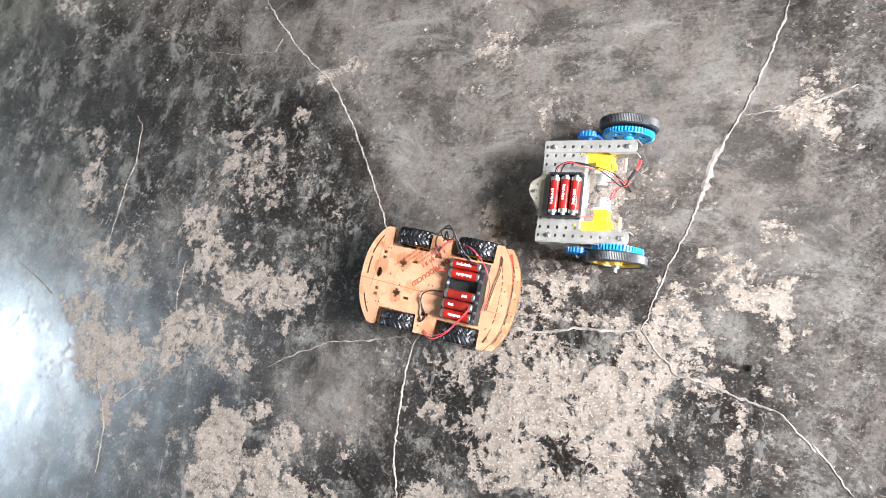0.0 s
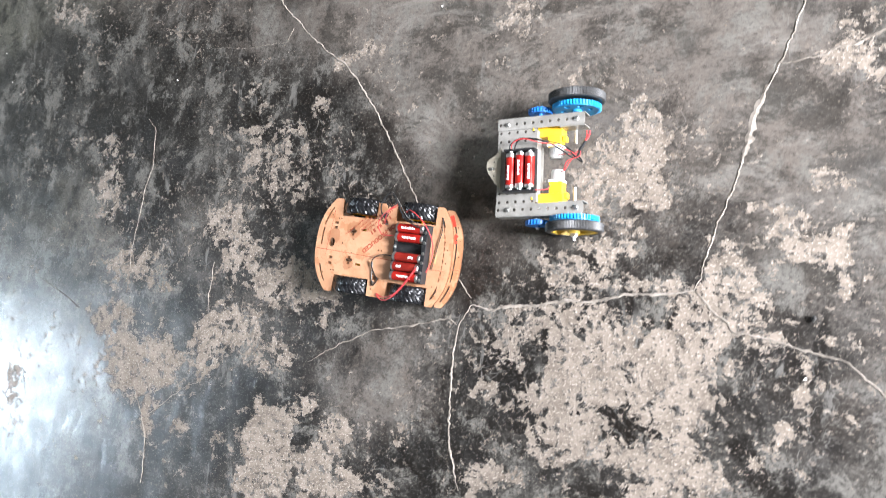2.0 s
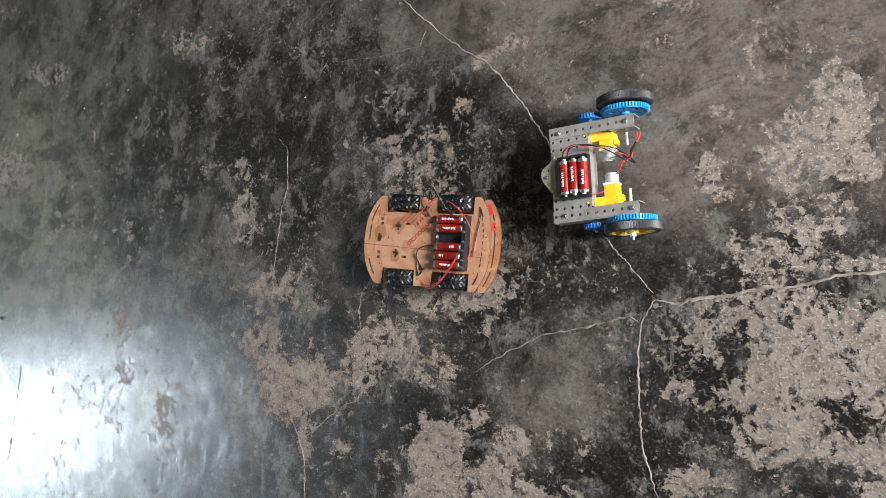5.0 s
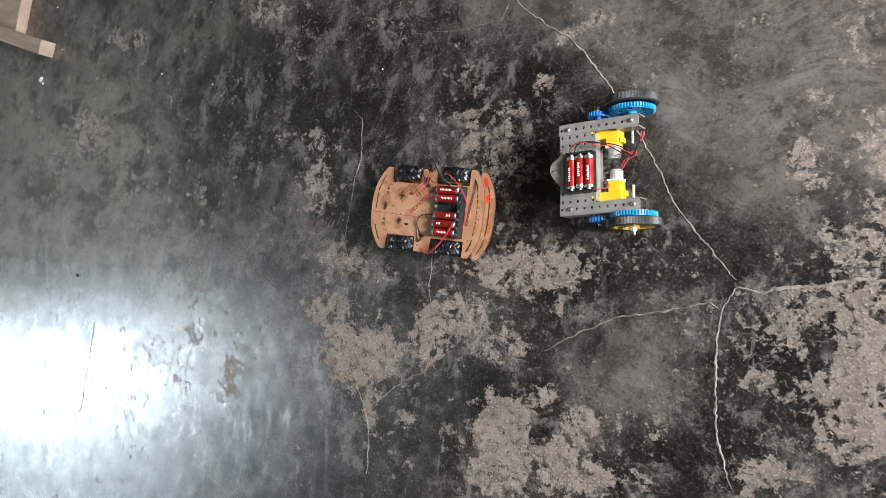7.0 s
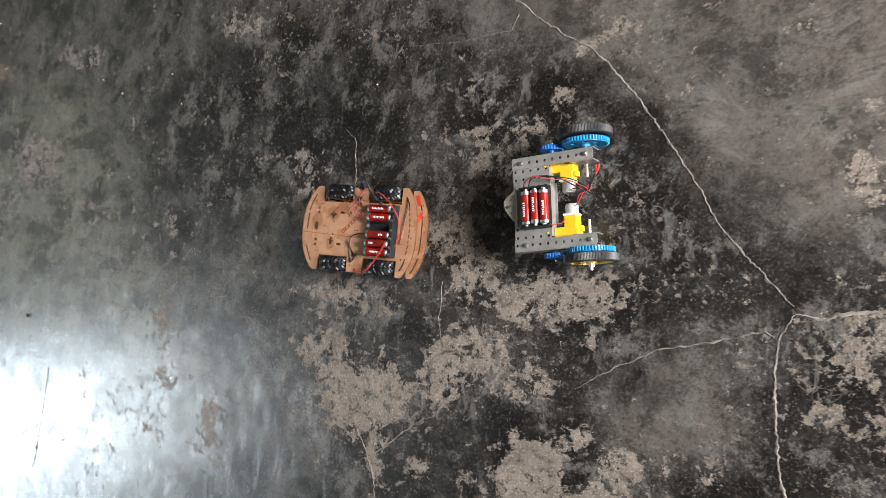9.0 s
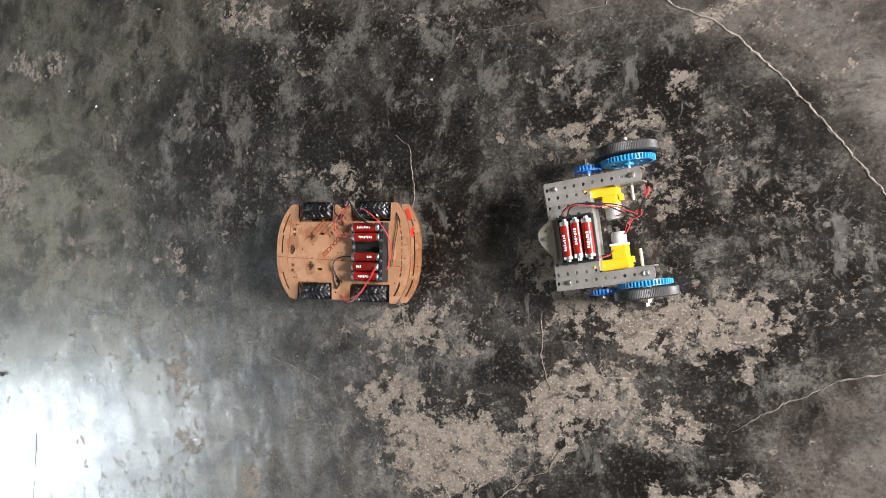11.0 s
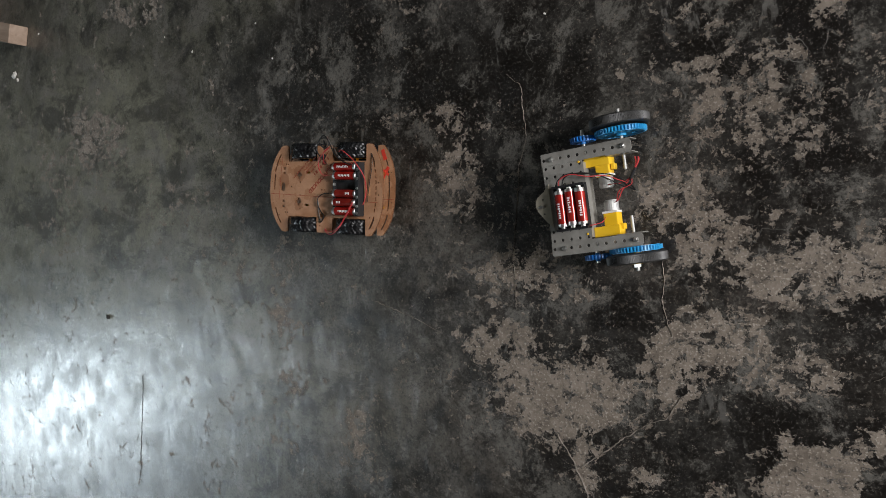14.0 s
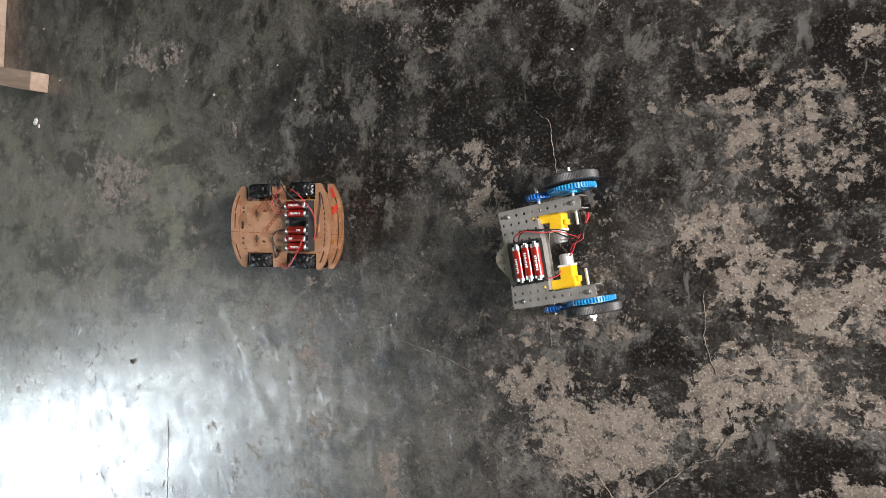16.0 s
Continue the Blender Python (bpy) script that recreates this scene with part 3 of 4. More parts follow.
def make_sheet_material():
    s = Shade("drilled_aluminium_sheet", 0.45, 0.35)
    n, brush = s.noise(40, 5, 0.65), s.noise(160, 3, 0.6, 0, (0.15, 1, 1))
    c = s.mix(s.ramp(n, 0.35, 0.7), (0.25, 0.24, 0.217), (0.34, 0.327, 0.30))
    c = s.mix(s.math("MULTIPLY", s.ramp(s.noise(90, 4, 0.7), 0.6, 0.75), 0.5), c, (0.16, 0.147, 0.127))
    return s.done(c, s.ramp(brush, 0.3, 0.7, 0.36, 0.58), brush, 0.0001, 0.3)


DECK, SHEET = make_deck_material(), make_sheet_material()
EDGE = make_plain("tan_edge", (0.50, 0.25, 0.11), (0.58, 0.30, 0.14), 30, 0.4)
BURNT = make_plain("burnt_cut_edge", (0.10, 0.04, 0.015), (0.18, 0.075, 0.03), 60, 0.6)
SCORE = make_plain("dark_red_ink", (0.24, 0.042, 0.018), (0.31, 0.065, 0.03), 80, 0.6)
NOSE = make_plain("stained_nose_plate", (0.26, 0.235, 0.18), (0.34, 0.31, 0.25), 40, 0.5, 0.2)
STICKER = make_plain("red_sticker", (0.62, 0.05, 0.03), (0.70, 0.08, 0.05), 60, 0.5)
RUBBER = make_plain("black_rubber", (0.003, 0.003, 0.0035), (0.008, 0.008, 0.009), 90, 0.28, 0, 0.0002)
RUBBER.node_tree.nodes["Principled BSDF"].inputs["Specular IOR Level"].default_value = 0.3
GREY_RUBBER = make_plain("dusty_grey_rubber", (0.016, 0.016, 0.016), (0.042, 0.041, 0.040), 70, 0.5, 0, 0.0004)
YELLOW = make_plain("yellow_plastic", (0.80, 0.48, 0.015), (0.84, 0.53, 0.03), 30, 0.35)
RIM = make_plain("dull_yellow_plastic", (0.50, 0.32, 0.03), (0.58, 0.39, 0.05), 40, 0.4)
BLUE = make_plain("blue_plastic", (0.018, 0.25, 0.53), (0.03, 0.31, 0.60), 30, 0.38)
DEEP_BLUE = make_plain("deep_blue_plastic", (0.012, 0.13, 0.42), (0.02, 0.17, 0.50), 30, 0.38)
BLACK = make_plain("black_plastic", (0.005, 0.005, 0.006), (0.012, 0.012, 0.013), 60, 0.55)
STEEL = make_plain("bright_steel", (0.58, 0.58, 0.56), (0.70, 0.69, 0.67), 60, 0.34, 1.0)
DULL_CAN = make_plain("dull_silver_can", (0.40, 0.40, 0.39), (0.52, 0.52, 0.50), 60, 0.5, 0.35)
BRASS = make_plain("brass", (0.62, 0.42, 0.13), (0.72, 0.52, 0.2), 60, 0.3, 1.0)
CELL = make_plain("red_foil_jacket", (0.26, 0.010, 0.008), (0.36, 0.020, 0.014), 60, 0.17, 0.3)
MAROON = make_plain("maroon_foil_jacket", (0.18, 0.013, 0.010), (0.27, 0.024, 0.016), 60, 0.17, 0.3)
PRINT = make_plain("white_print", (0.74, 0.72, 0.70), (0.82, 0.80, 0.78), 60, 0.4)
RED_WIRE = make_plain("red_wire_jacket", (0.44, 0.03, 0.035), (0.54, 0.06, 0.06), 60, 0.4)
BLACK_WIRE = make_plain("black_wire_jacket", (0.006, 0.006, 0.006), (0.015, 0.015, 0.015), 60, 0.4)
GREY_WIRE = make_plain("grey_wire_jacket", (0.12, 0.11, 0.10), (0.20, 0.19, 0.18), 60, 0.4)
CHALK = make_plain("pale_chip", (0.52, 0.50, 0.46), (0.70, 0.68, 0.63), 90, 0.8)
PEBBLE = make_plain("dark_pebble", (0.015, 0.014, 0.013), (0.04, 0.037, 0.034), 90, 0.7)


# ---- more mesh helpers ----
def inside(loop, x, y):
    odd = False
    for (ax, ay), (bx, by) in zip(loop, loop[1:] + loop[:1]):
        if (ay > y) != (by > y) and x < ax + (y - ay) * (bx - ax) / (by - ay):
            odd = not odd
    return odd


def plate(outline, holes, z0, z1):
    """A sheet with the outline and holes cut through it."""
    verts, edges = [], []
    for loop in (outline, *holes):
        n = len(verts)
        verts += [Vector((float(x), float(y))) for x, y in loop]
        edges += [(n + k, n + (k + 1) % len(loop)) for k in range(len(loop))]
    flat, _, faces, *_ = delaunay_2d_cdt(verts, edges, [], 0, 1e-7)
    bm = bmesh.new()
    low, high = [bm.verts.new((v.x, v.y, z0)) for v in flat], [bm.verts.new((v.x, v.y, z1)) for v in flat]
    count = {}
    for f in faces:
        x, y = sum(flat[i].x for i in f) / len(f), sum(flat[i].y for i in f) / len(f)
        if inside(outline, x, y) and not any(inside(h, x, y) for h in holes):
            bm.faces.new([high[i] for i in f])
            bm.faces.new([low[i] for i in reversed(f)])
            for p, q in zip(f, list(f[1:]) + [f[0]]):
                count[(p, q)] = True
    for p, q in count:
        if (q, p) not in count:
            bm.faces.new((low[p], low[q], high[q], high[p])).material_index = 1
    bmesh.ops.recalc_face_normals(bm, faces=list(bm.faces))
    return bm


def ring(x, y, r, count=8):
    return [(x + r * math.cos(2 * math.pi * k / count), y + r * math.sin(2 * math.pi * k / count)) for k in range(count)]


def oblong(x, y, w, h):
    return [(x - w / 2, y - h / 2), (x + w / 2, y - h / 2), (x + w / 2, y + h / 2), (x - w / 2, y + h / 2)]


def cross(x, y, a, b):
    return [(x + u, y + v) for u, v in ((-b, -a), (b, -a), (b, -b), (a, -b), (a, b), (b, b), (b, a), (-b, a), (-b, b), (-a, b), (-a, -b), (-b, -b))]


def lathe(profile, count=32, bump=None, caps=True):
    """A body turned about the y axis. profile: (y, radius). bump(i, j): what is added to the radius at step i, ring j."""
    bm = bmesh.new()
    rings = []
    for j, (y, r) in enumerate(profile):
        rings.append([])
        for i in range(count):
            q = r + (bump(i, j) if bump else 0)
            rings[-1].append(bm.verts.new((q * math.cos(2 * math.pi * i / count), y, q * math.sin(2 * math.pi * i / count))))
    for a, b in zip(rings, rings[1:]):
        for i in range(count):
            bm.faces.new((a[i], a[(i + 1) % count], b[(i + 1) % count], b[i]))
    if caps:
        bm.faces.new(rings[0])
        bm.faces.new(rings[-1])
    bmesh.ops.recalc_face_normals(bm, faces=list(bm.faces))
    return bm


def rod(x, y, z, r, long, axis="z", count=14, bevel=0.0004):
    bm = lathe([(-long / 2, r - bevel), (-long / 2 + bevel, r), (long / 2 - bevel, r), (long / 2, r - bevel)], count)
    turn = {"y": pose(0, 0, 0), "z": pose(0, 0, 0, 90), "x": pose(0, 0, 0, 0, 0, 90)}[axis]
    bmesh.ops.transform(bm, matrix=Matrix.Translation((x, y, z)) @ turn, verts=list(bm.verts))
    return bm


def fuse(*bms):
    """Several bmeshes as one."""
    out = bmesh.new()
    for bm in bms:
        data = bpy.data.meshes.new("piece")
        bm.to_mesh(data)
        bm.free()
        out.from_mesh(data)
        bpy.data.meshes.remove(data)
    return out


def cord(points, r, sides=6, steps=7):
    """A bent wire through the points."""
    pts = [Vector(p) for p in points]
    pts = [2 * pts[0] - pts[1]] + pts + [2 * pts[-1] - pts[-2]]
    line = []
    for a, b, c, d in zip(pts, pts[1:], pts[2:], pts[3:]):
        for k in range(steps):
            t = k / steps
            line.append(0.5 * (2 * b + (c - a) * t + (2 * a - 5 * b + 4 * c - d) * t * t + (3 * b - a - 3 * c + d) * t ** 3))
    line.append(pts[-2])
    bm, rows = bmesh.new(), []
    for k, p in enumerate(line):
        ahead = (line[min(k + 1, len(line) - 1)] - line[max(0, k - 1)]).normalized()
        side = ahead.cross(Vector((0.13, 0.07, 1))).normalized()
        up = side.cross(ahead)
        rows.append([bm.verts.new(p + r * (side * math.cos(2 * math.pi * i / sides) + up * math.sin(2 * math.pi * i / sides))) for i in range(sides)])
    for a, b in zip(rows, rows[1:]):
        for i in range(sides):
            bm.faces.new((a[i], a[(i + 1) % sides], b[(i + 1) % sides], b[i]))
    bm.faces.new(rows[0])
    bm.faces.new(rows[-1])
    bmesh.ops.recalc_face_normals(bm, faces=list(bm.faces))
    return bm


def lettering(text, size, thick=0.0001):
    data = bpy.data.curves.new("lettering", "FONT")
    data.body, data.size, data.extrude, data.align_x = text, size, thick, "LEFT"
    data.offset = size * 0.035
    ob = new("lettering", data)
    made = bpy.data.meshes.new_from_object(ob.evaluated_get(bpy.context.evaluated_depsgraph_get()))
    bpy.data.objects.remove(ob)
    return made


def battery(parent, at, jacket, long=0.0500, marks=8):
    """An AA cell lying along y: jacket, silver ends, a button, and bars for its print."""
    r, h = 0.0070, long / 2
    cell = part("battery", lathe([(-h + 0.004, r), (h - 0.006, r)], 20, caps=False), jacket, parent, at=at, smooth=True)
    part("negative_end", lathe([(-h, r - 0.0015), (-h + 0.0006, r - 0.0004), (-h + 0.004, r - 0.0002)], 20), STEEL, cell, "bright steel end")
    part("positive_end", lathe([(h - 0.006, r - 0.0002), (h - 0.0012, r - 0.0003), (h - 0.0006, r - 0.001), (h - 0.0006, 0.0028), (h + 0.0010, 0.0027), (h + 0.0010, 0.0004)], 20), STEEL, cell, "bright steel button end")
    bm = bmesh.new()
    for k in range(marks):
        for a0, a1, y0, y1 in ((76, 76 + (30, 24, 30, 18)[k % 4], -0.0135 + 0.0031 * k, -0.0114 + 0.0031 * k),):
            q = [bm.verts.new(((r + 0.00012) * math.cos(radians(a)), y, (r + 0.00012) * math.sin(radians(a)))) for y in (y0, y1) for a in np.linspace(a0, a1, 5)]
            for i in range(4):
                bm.faces.new((q[i], q[i + 1], q[i + 6], q[i + 5]))
    bmesh.ops.recalc_face_normals(bm, faces=list(bm.faces))
    for f in bm.faces:
        if f.normal.z < 0:
            f.normal_flip()
    part("print", bm, PRINT, cell, "white printed bars")
    return cell


# ---- the four-wheeled car ----
def deck_outline():
    right = [(0.127 - 0.022 * abs(y / 0.0735) ** 2.8, y) for y in np.linspace(-0.0735, 0.0735, 17)]
    left = [(-0.125 + 0.028 * abs(y / 0.0735) ** 2.6, y) for y in np.linspace(0.0735, -0.0735, 17)]
    upper = [(0.1035, 0.0747), (0.1010, 0.0752), (0.0940, 0.0751), (0.0926, 0.0745), (0.0922, 0.0730), (0.0975 - 0.0055, 0.0475), (0.0215, 0.0475), (0.0205, 0.0735), (-0.0135, 0.0735), (-0.0145, 0.0475), (-0.0800, 0.0475), (-0.0810, 0.0715), (-0.0825, 0.0745), (-0.0860, 0.0753), (-0.0925, 0.0751)]
    lower = [(x, -y) for x, y in reversed(upper)]
    return right + upper + left + lower


def curved_slot(side, y0, y1, inset, half=0.0014):
    def edge(y):
        return 0.127 - 0.022 * abs(y / 0.0735) ** 2.8 if side > 0 else -0.125 + 0.028 * abs(y / 0.0735) ** 2.6
    ys = np.linspace(y0, y1, 5)
    return [(edge(y) - side * inset - half, y) for y in ys] + [(edge(y) - side * inset + half, y) for y in ys[::-1]]


def deck_holes(upper):
    holes = [curved_slot(-1, 0.030, 0.060, 0.010), curved_slot(-1, -0.002, 0.026, 0.011), curved_slot(-1, -0.060, -0.033, 0.010)]
    holes += [ring(-0.1195 + 0.028 * abs(y / 0.0735) ** 2.6, y, 0.0009, 6) for y in (0.055, 0.012, -0.025, -0.055)]
    if upper:
        holes += [curved_slot(1, 0.044, 0.060, 0.013, 0.0017), curved_slot(1, -0.064, -0.043, 0.012, 0.0018)]
        holes += [curved_slot(1, y, y + 0.006, 0.014, 0.0014) for y in np.arange(-0.036, 0.038, 0.0092)]
        holes += [cross(-0.0553, 0.0245, 0.0068, 0.0026), cross(-0.0562, -0.0217, 0.0068, 0.0026)]
        holes += [[(-0.0936 + 0.0055 * math.cos(a), 0.0033 + 0.0075 * math.sin(a)) for a in np.linspace(0, 2 * math.pi, 14)[:-1]]]
        holes += [oblong(-0.0896, 0.0355, 0.0066, 0.0042), oblong(-0.0896, 0.0275, 0.0066, 0.0042), oblong(-0.0915, -0.0212, 0.0066, 0.0042), oblong(-0.0921, -0.0300, 0.0066, 0.0042)]
        holes += [oblong(-0.035, 0.0285, 0.0098, 0.0036), oblong(-0.0375, -0.0272, 0.0098, 0.0036), oblong(0.0027, 0.0430, 0.0115, 0.0048), oblong(-0.0005, -0.0445, 0.0120, 0.0048)]
        holes += [ring(x, y, 0.0013, 7) for x, y in ((-0.0030, -0.0008), (0.0030, -0.0008), (-0.086, 0.043), (-0.081, 0.043), (-0.088, -0.041), (-0.083, -0.041), (-0.007, 0.058), (-0.007, -0.062), (-0.073, 0.004),
                                                      (-0.052, 0.012), (-0.053, -0.010), (-0.053, -0.034), (0.118, 0.012), (0.118, -0.008), (0.103, 0.045), (0.101, -0.045), (-0.100, 0.048), (-0.103, -0.046))]
    else:
        holes += [curved_slot(1, 0.041, 0.060, 0.010, 0.0014), curved_slot(1, -0.034, 0.036, 0.011, 0.0013), curved_slot(1, -0.066, -0.040, 0.010, 0.0016)]
        holes += [ring(0.122 - 0.022 * abs(y / 0.0735) ** 2.8, y, 0.0010, 6) for y in (0.05, 0.03, 0.005, -0.02, -0.05)]
    return holes


CAR_R, CAR_WHEELS = 0.0340, ((-0.0465, 0.0650), (0.0575, 0.0650), (-0.0465, -0.0610), (0.0565, -0.0610))


def make_car_wheel(parent, x, y):
    wheel = new("wheel")
    wheel.parent = parent
    wheel.matrix_basis = pose(x, y, CAR_R)
    w, r = 0.013, CAR_R
    prof = [(-w, r - 0.006), (-w + 0.0004, r - 0.0022), (-w + 0.0022, r - 0.0008), (-0.0075, r - 0.0001), (-0.0050, r), (-0.0025, r), (0, r), (0.0025, r), (0.0050, r), (0.0075, r - 0.0001), (w - 0.0022, r - 0.0008), (w - 0.0004, r - 0.0022), (w, r - 0.006)]

    def tread(i, j):
        if j in (0, 12):
            return 0
        return -0.0007 if (i + abs(j - 6)) % 4 < 1 or j == 6 else 0
    part("tyre", lathe(prof, 112, tread, caps=False), RUBBER, wheel, "black rubber tyre with chevron tread")
    rim = fuse(lathe([(-0.011, r - 0.006), (-0.011, r - 0.010), (0.011, r - 0.010), (0.011, r - 0.006)], 28, caps=False),
               lathe([(-0.012, 0.006), (0.012, 0.006)], 14))
    for k in range(5):
        spoke = block((-0.002, 0.002, -0.004, 0.004, 0.004, r - 0.009))
        bmesh.ops.rotate(spoke, verts=list(spoke.verts), cent=(0, 0, 0), matrix=Matrix.Rotation(radians(72 * k), 3, "Y"))
        rim = fuse(rim, spoke)
    part("rim", rim, YELLOW, wheel, "yellow plastic five-spoke rim")
    part("tyre_bead", lathe([(-0.0128, r - 0.0062), (-0.0110, r - 0.0062), (0.0110, r - 0.0062), (0.0128, r - 0.0062)], 28, caps=False), RUBBER, wheel)
    return wheel


def make_car():
    car = tagged(new("robot_car"), "four-wheeled robot car with tan acrylic decks and red batteries", "robot car")
    top = part("top_deck", plate(deck_outline(), deck_holes(True), 0.0510, 0.0540), DECK, car, "tan film-covered deck with cut slots")
    top.data.materials.append(BURNT)
    low = part("bottom_deck", plate(deck_outline(), deck_holes(False), 0.0195, 0.0225), DECK, car, "tan deck with red sticker marks")
    low.data.materials.append(BURNT)
    # scored centre line and red print
    part("score_line", block((-0.1235, 0.0290, -0.0122, -0.0114, 0.0540, 0.0542)), SCORE, top, "thin red scored line", pose(0, -0.001, 0, 0, 0, -2.0))
    part("score_line", block((0.0980, 0.1170, -0.0172, -0.0164, 0.0540, 0.0542)), SCORE, top, "thin red scored line", pose(0, -0.001, 0, 0, 0, -1.0))
    part("score_line", block((-0.1010, -0.1005, -0.030, 0.046, 0.0540, 0.0542)), SCORE, top, "thin red scored line", pose(0, 0, 0, 0, 0, -6))
    part("score_line", block((0.1010, 0.1250, -0.0150, -0.0142, 0.0225, 0.0227)), SCORE, low, "thin red scored line")
    part("lettering", lettering("OR-PRODUCED", 0.0100), None, top, "dark red printed word", pose(0.0190, 0.0440, 0.0541, 0, 0, 222)).data.materials.append(SCORE)
    for x, y, long, tall in ((0.0110, 0.0530, 0.048, 0.0058), (-0.0020, 0.0530, 0.036, 0.0026), (-0.0100, 0.0540, 0.042, 0.0024), (-0.0180, 0.0545, 0.036, 0.0024), (-0.0260, 0.0550, 0.032, 0.0022), (-0.0340, 0.0490, 0.046, 0.0022), (0.0120, 0.0640, 0.012, 0.0030)):
        letters = [block((i * tall * 1.15, i * tall * 1.15 + tall * (0.40, 0.62, 0.34, 0.70)[i % 4], -tall / 2, tall / 2, 0, 0.0002)) for i in range(int(long / (tall * 1.15)))]
        part("print_bar", fuse(*letters), SCORE, top, "row of dark red printed marks", pose(x, y, 0.0541, 0, 0, 222))
    part("sticker", fuse(block((-0.0030, 0.0030, -0.0105, 0.0105, 0.0225, 0.0228)), block((-0.0075, 0.0075, -0.0022, 0.0022, 0.02282, 0.0231))), STICKER, low, "crossed red tape sticker", pose(0.1085, 0.0300, 0, 0, 0, -32))
    part("sticker", block((-0.0035, 0.0035, -0.009, 0.009, 0.0225, 0.0228)), STICKER, low, "red tape sticker", pose(0.1042, 0.0590, 0, 0, 0, 22))
    part("tape_corner", block((0.0935, 0.1015, -0.010, 0.004, 0.0540, 0.0543), bevel=0.0001), EDGE, top, "tan pocket outline")
    for x, y in ((-0.1095, -0.006), (0.0, 0.034), (0.0, -0.040), (0.105, 0.028), (0.105, -0.028)):
        part("standoff", rod(x, y, 0.0367, 0.0030, 0.0286), BRASS, car, "brass standoff pillar")
    wheels = [make_car_wheel(car, x, y) for x, y in CAR_WHEELS]
    for x, y in CAR_WHEELS:
        s = 1 if y > 0 else -1
        away = 1 if x < 0 else -1
        a, b = sorted((y - s * 0.0195, y - s * 0.0385))
        motor = part("gear_motor", block((*sorted((x - away * 0.011, x + away * 0.028)), a, b, 0.0230, 0.0450), bevel=0.0012), YELLOW, car, "yellow plastic gear motor")
        part("motor_can", rod(x + away * 0.034, (a + b) / 2, CAR_R, 0.0098, 0.014, "x"), STEEL, motor, "steel motor can")
        part("axle", rod(x, y - s * 0.008, CAR_R, 0.0026, 0.020, "y"), YELLOW, motor)
    # six-cell holder, one bay empty
    x0, x1, y0, y1 = 0.0290, 0.0890, -0.0430, 0.0450
    holder = part("battery_holder", fuse(block((x0, x1, y0, y1, 0.0542, 0.0560)), block((x0, x0 + 0.0022, y0, y1, 0.0542, 0.0625)), block((x1 - 0.0068, x1, y0, y1, 0.0542, 0.0690), bevel=0.0008)), BLACK, car, "black plastic six-cell holder with one empty bay")
    for k in range(1, 6):
        y = y0 + (y1 - y0) * k / 6
        part("divider", block((x0 + 0.0023, x1 - 0.007, y - 0.0006, y + 0.0006, 0.0561, 0.0600)), BLACK, holder)
    for k in range(6):
        y = y1 - (y1 - y0) * (k + 0.5) / 6
        flip = 90 if k % 2 else -90
        if k != 2:
            battery(holder, pose((x0 + x1 - 0.0068) / 2 + 0.001, y, 0.0632, 0, 0, flip), CELL if k in (0, 1, 5) else MAROON, 0.0495, 8 if k in (0, 1, 5) else 3)
        part("contact", rod(x0 + 0.0030, y, 0.0625, 0.0030, 0.0030, "x", 10), STEEL, holder, "steel spring contact")
    for y in (0.0330, 0.0180, 0.0020, -0.0120, -0.0270, -0.0380):
        part("screw", lathe([(0.0, 0.0026), (0.0010, 0.0022), (0.0010, 0.0001)], 10), STEEL, holder, "small steel screw", pose(0.0857, y, 0.0690, 90))
    # wiring
    part("wire", cord([(0.006, 0.045, 0.055), (0.004, 0.062, 0.074), (0.012, 0.081, 0.078), (0.030, 0.083, 0.081), (0.034, 0.072, 0.080), (0.020, 0.068, 0.076), (0.010, 0.078, 0.076), (0.022, 0.088, 0.079), (0.034, 0.078, 0.080), (0.045, 0.058, 0.078), (0.060, 0.046, 0.076), (0.076, 0.040, 0.072)], 0.0011), BLACK_WIRE, car, "looped black wire")
    part("wire", cord([(0.034, 0.081, 0.081), (0.044, 0.068, 0.080), (0.058, 0.052, 0.079), (0.078, 0.042, 0.073)], 0.00035), GREY_WIRE, car, "grey tinned wire")
    part("wire", cord([(0.012, 0.066, 0.066), (0.018, 0.080, 0.074), (0.024, 0.066, 0.074), (0.014, 0.074, 0.070)], 0.0011), BLACK_WIRE, car, "looped black wire")
    part("wire", cord([(0.036, 0.0715, 0.076), (0.022, 0.064, 0.075), (0.004, 0.052, 0.068), (-0.0050, 0.0400, 0.061), (0.000, 0.0275, 0.060), (0.0120, 0.0235, 0.064), (0.0300, 0.0245, 0.066)], 0.00065), RED_WIRE, car, "red wire")
    part("wire", cord([(0.034, 0.068, 0.077), (0.018, 0.060, 0.073), (0.004, 0.046, 0.058), (0.0035, 0.0440, 0.050)], 0.00075), RED_WIRE, car, "red wire")
    part("wire", cord([(0.046, 0.062, 0.068), (0.058, 0.064, 0.077), (0.074, 0.057, 0.081), (0.090, 0.042, 0.078), (0.097, 0.022, 0.066), (0.096, 0.000, 0.058), (0.090, -0.022, 0.057), (0.084, -0.026, 0.060)], 0.00075), RED_WIRE, car, "red wire")
    part("wire", cord([(0.104, 0.058, 0.055), (0.106, 0.040, 0.056), (0.102, 0.018, 0.056), (0.099, -0.004, 0.056), (0.097, -0.020, 0.056)], 0.0006), BLACK_WIRE, car, "thin dark wire")
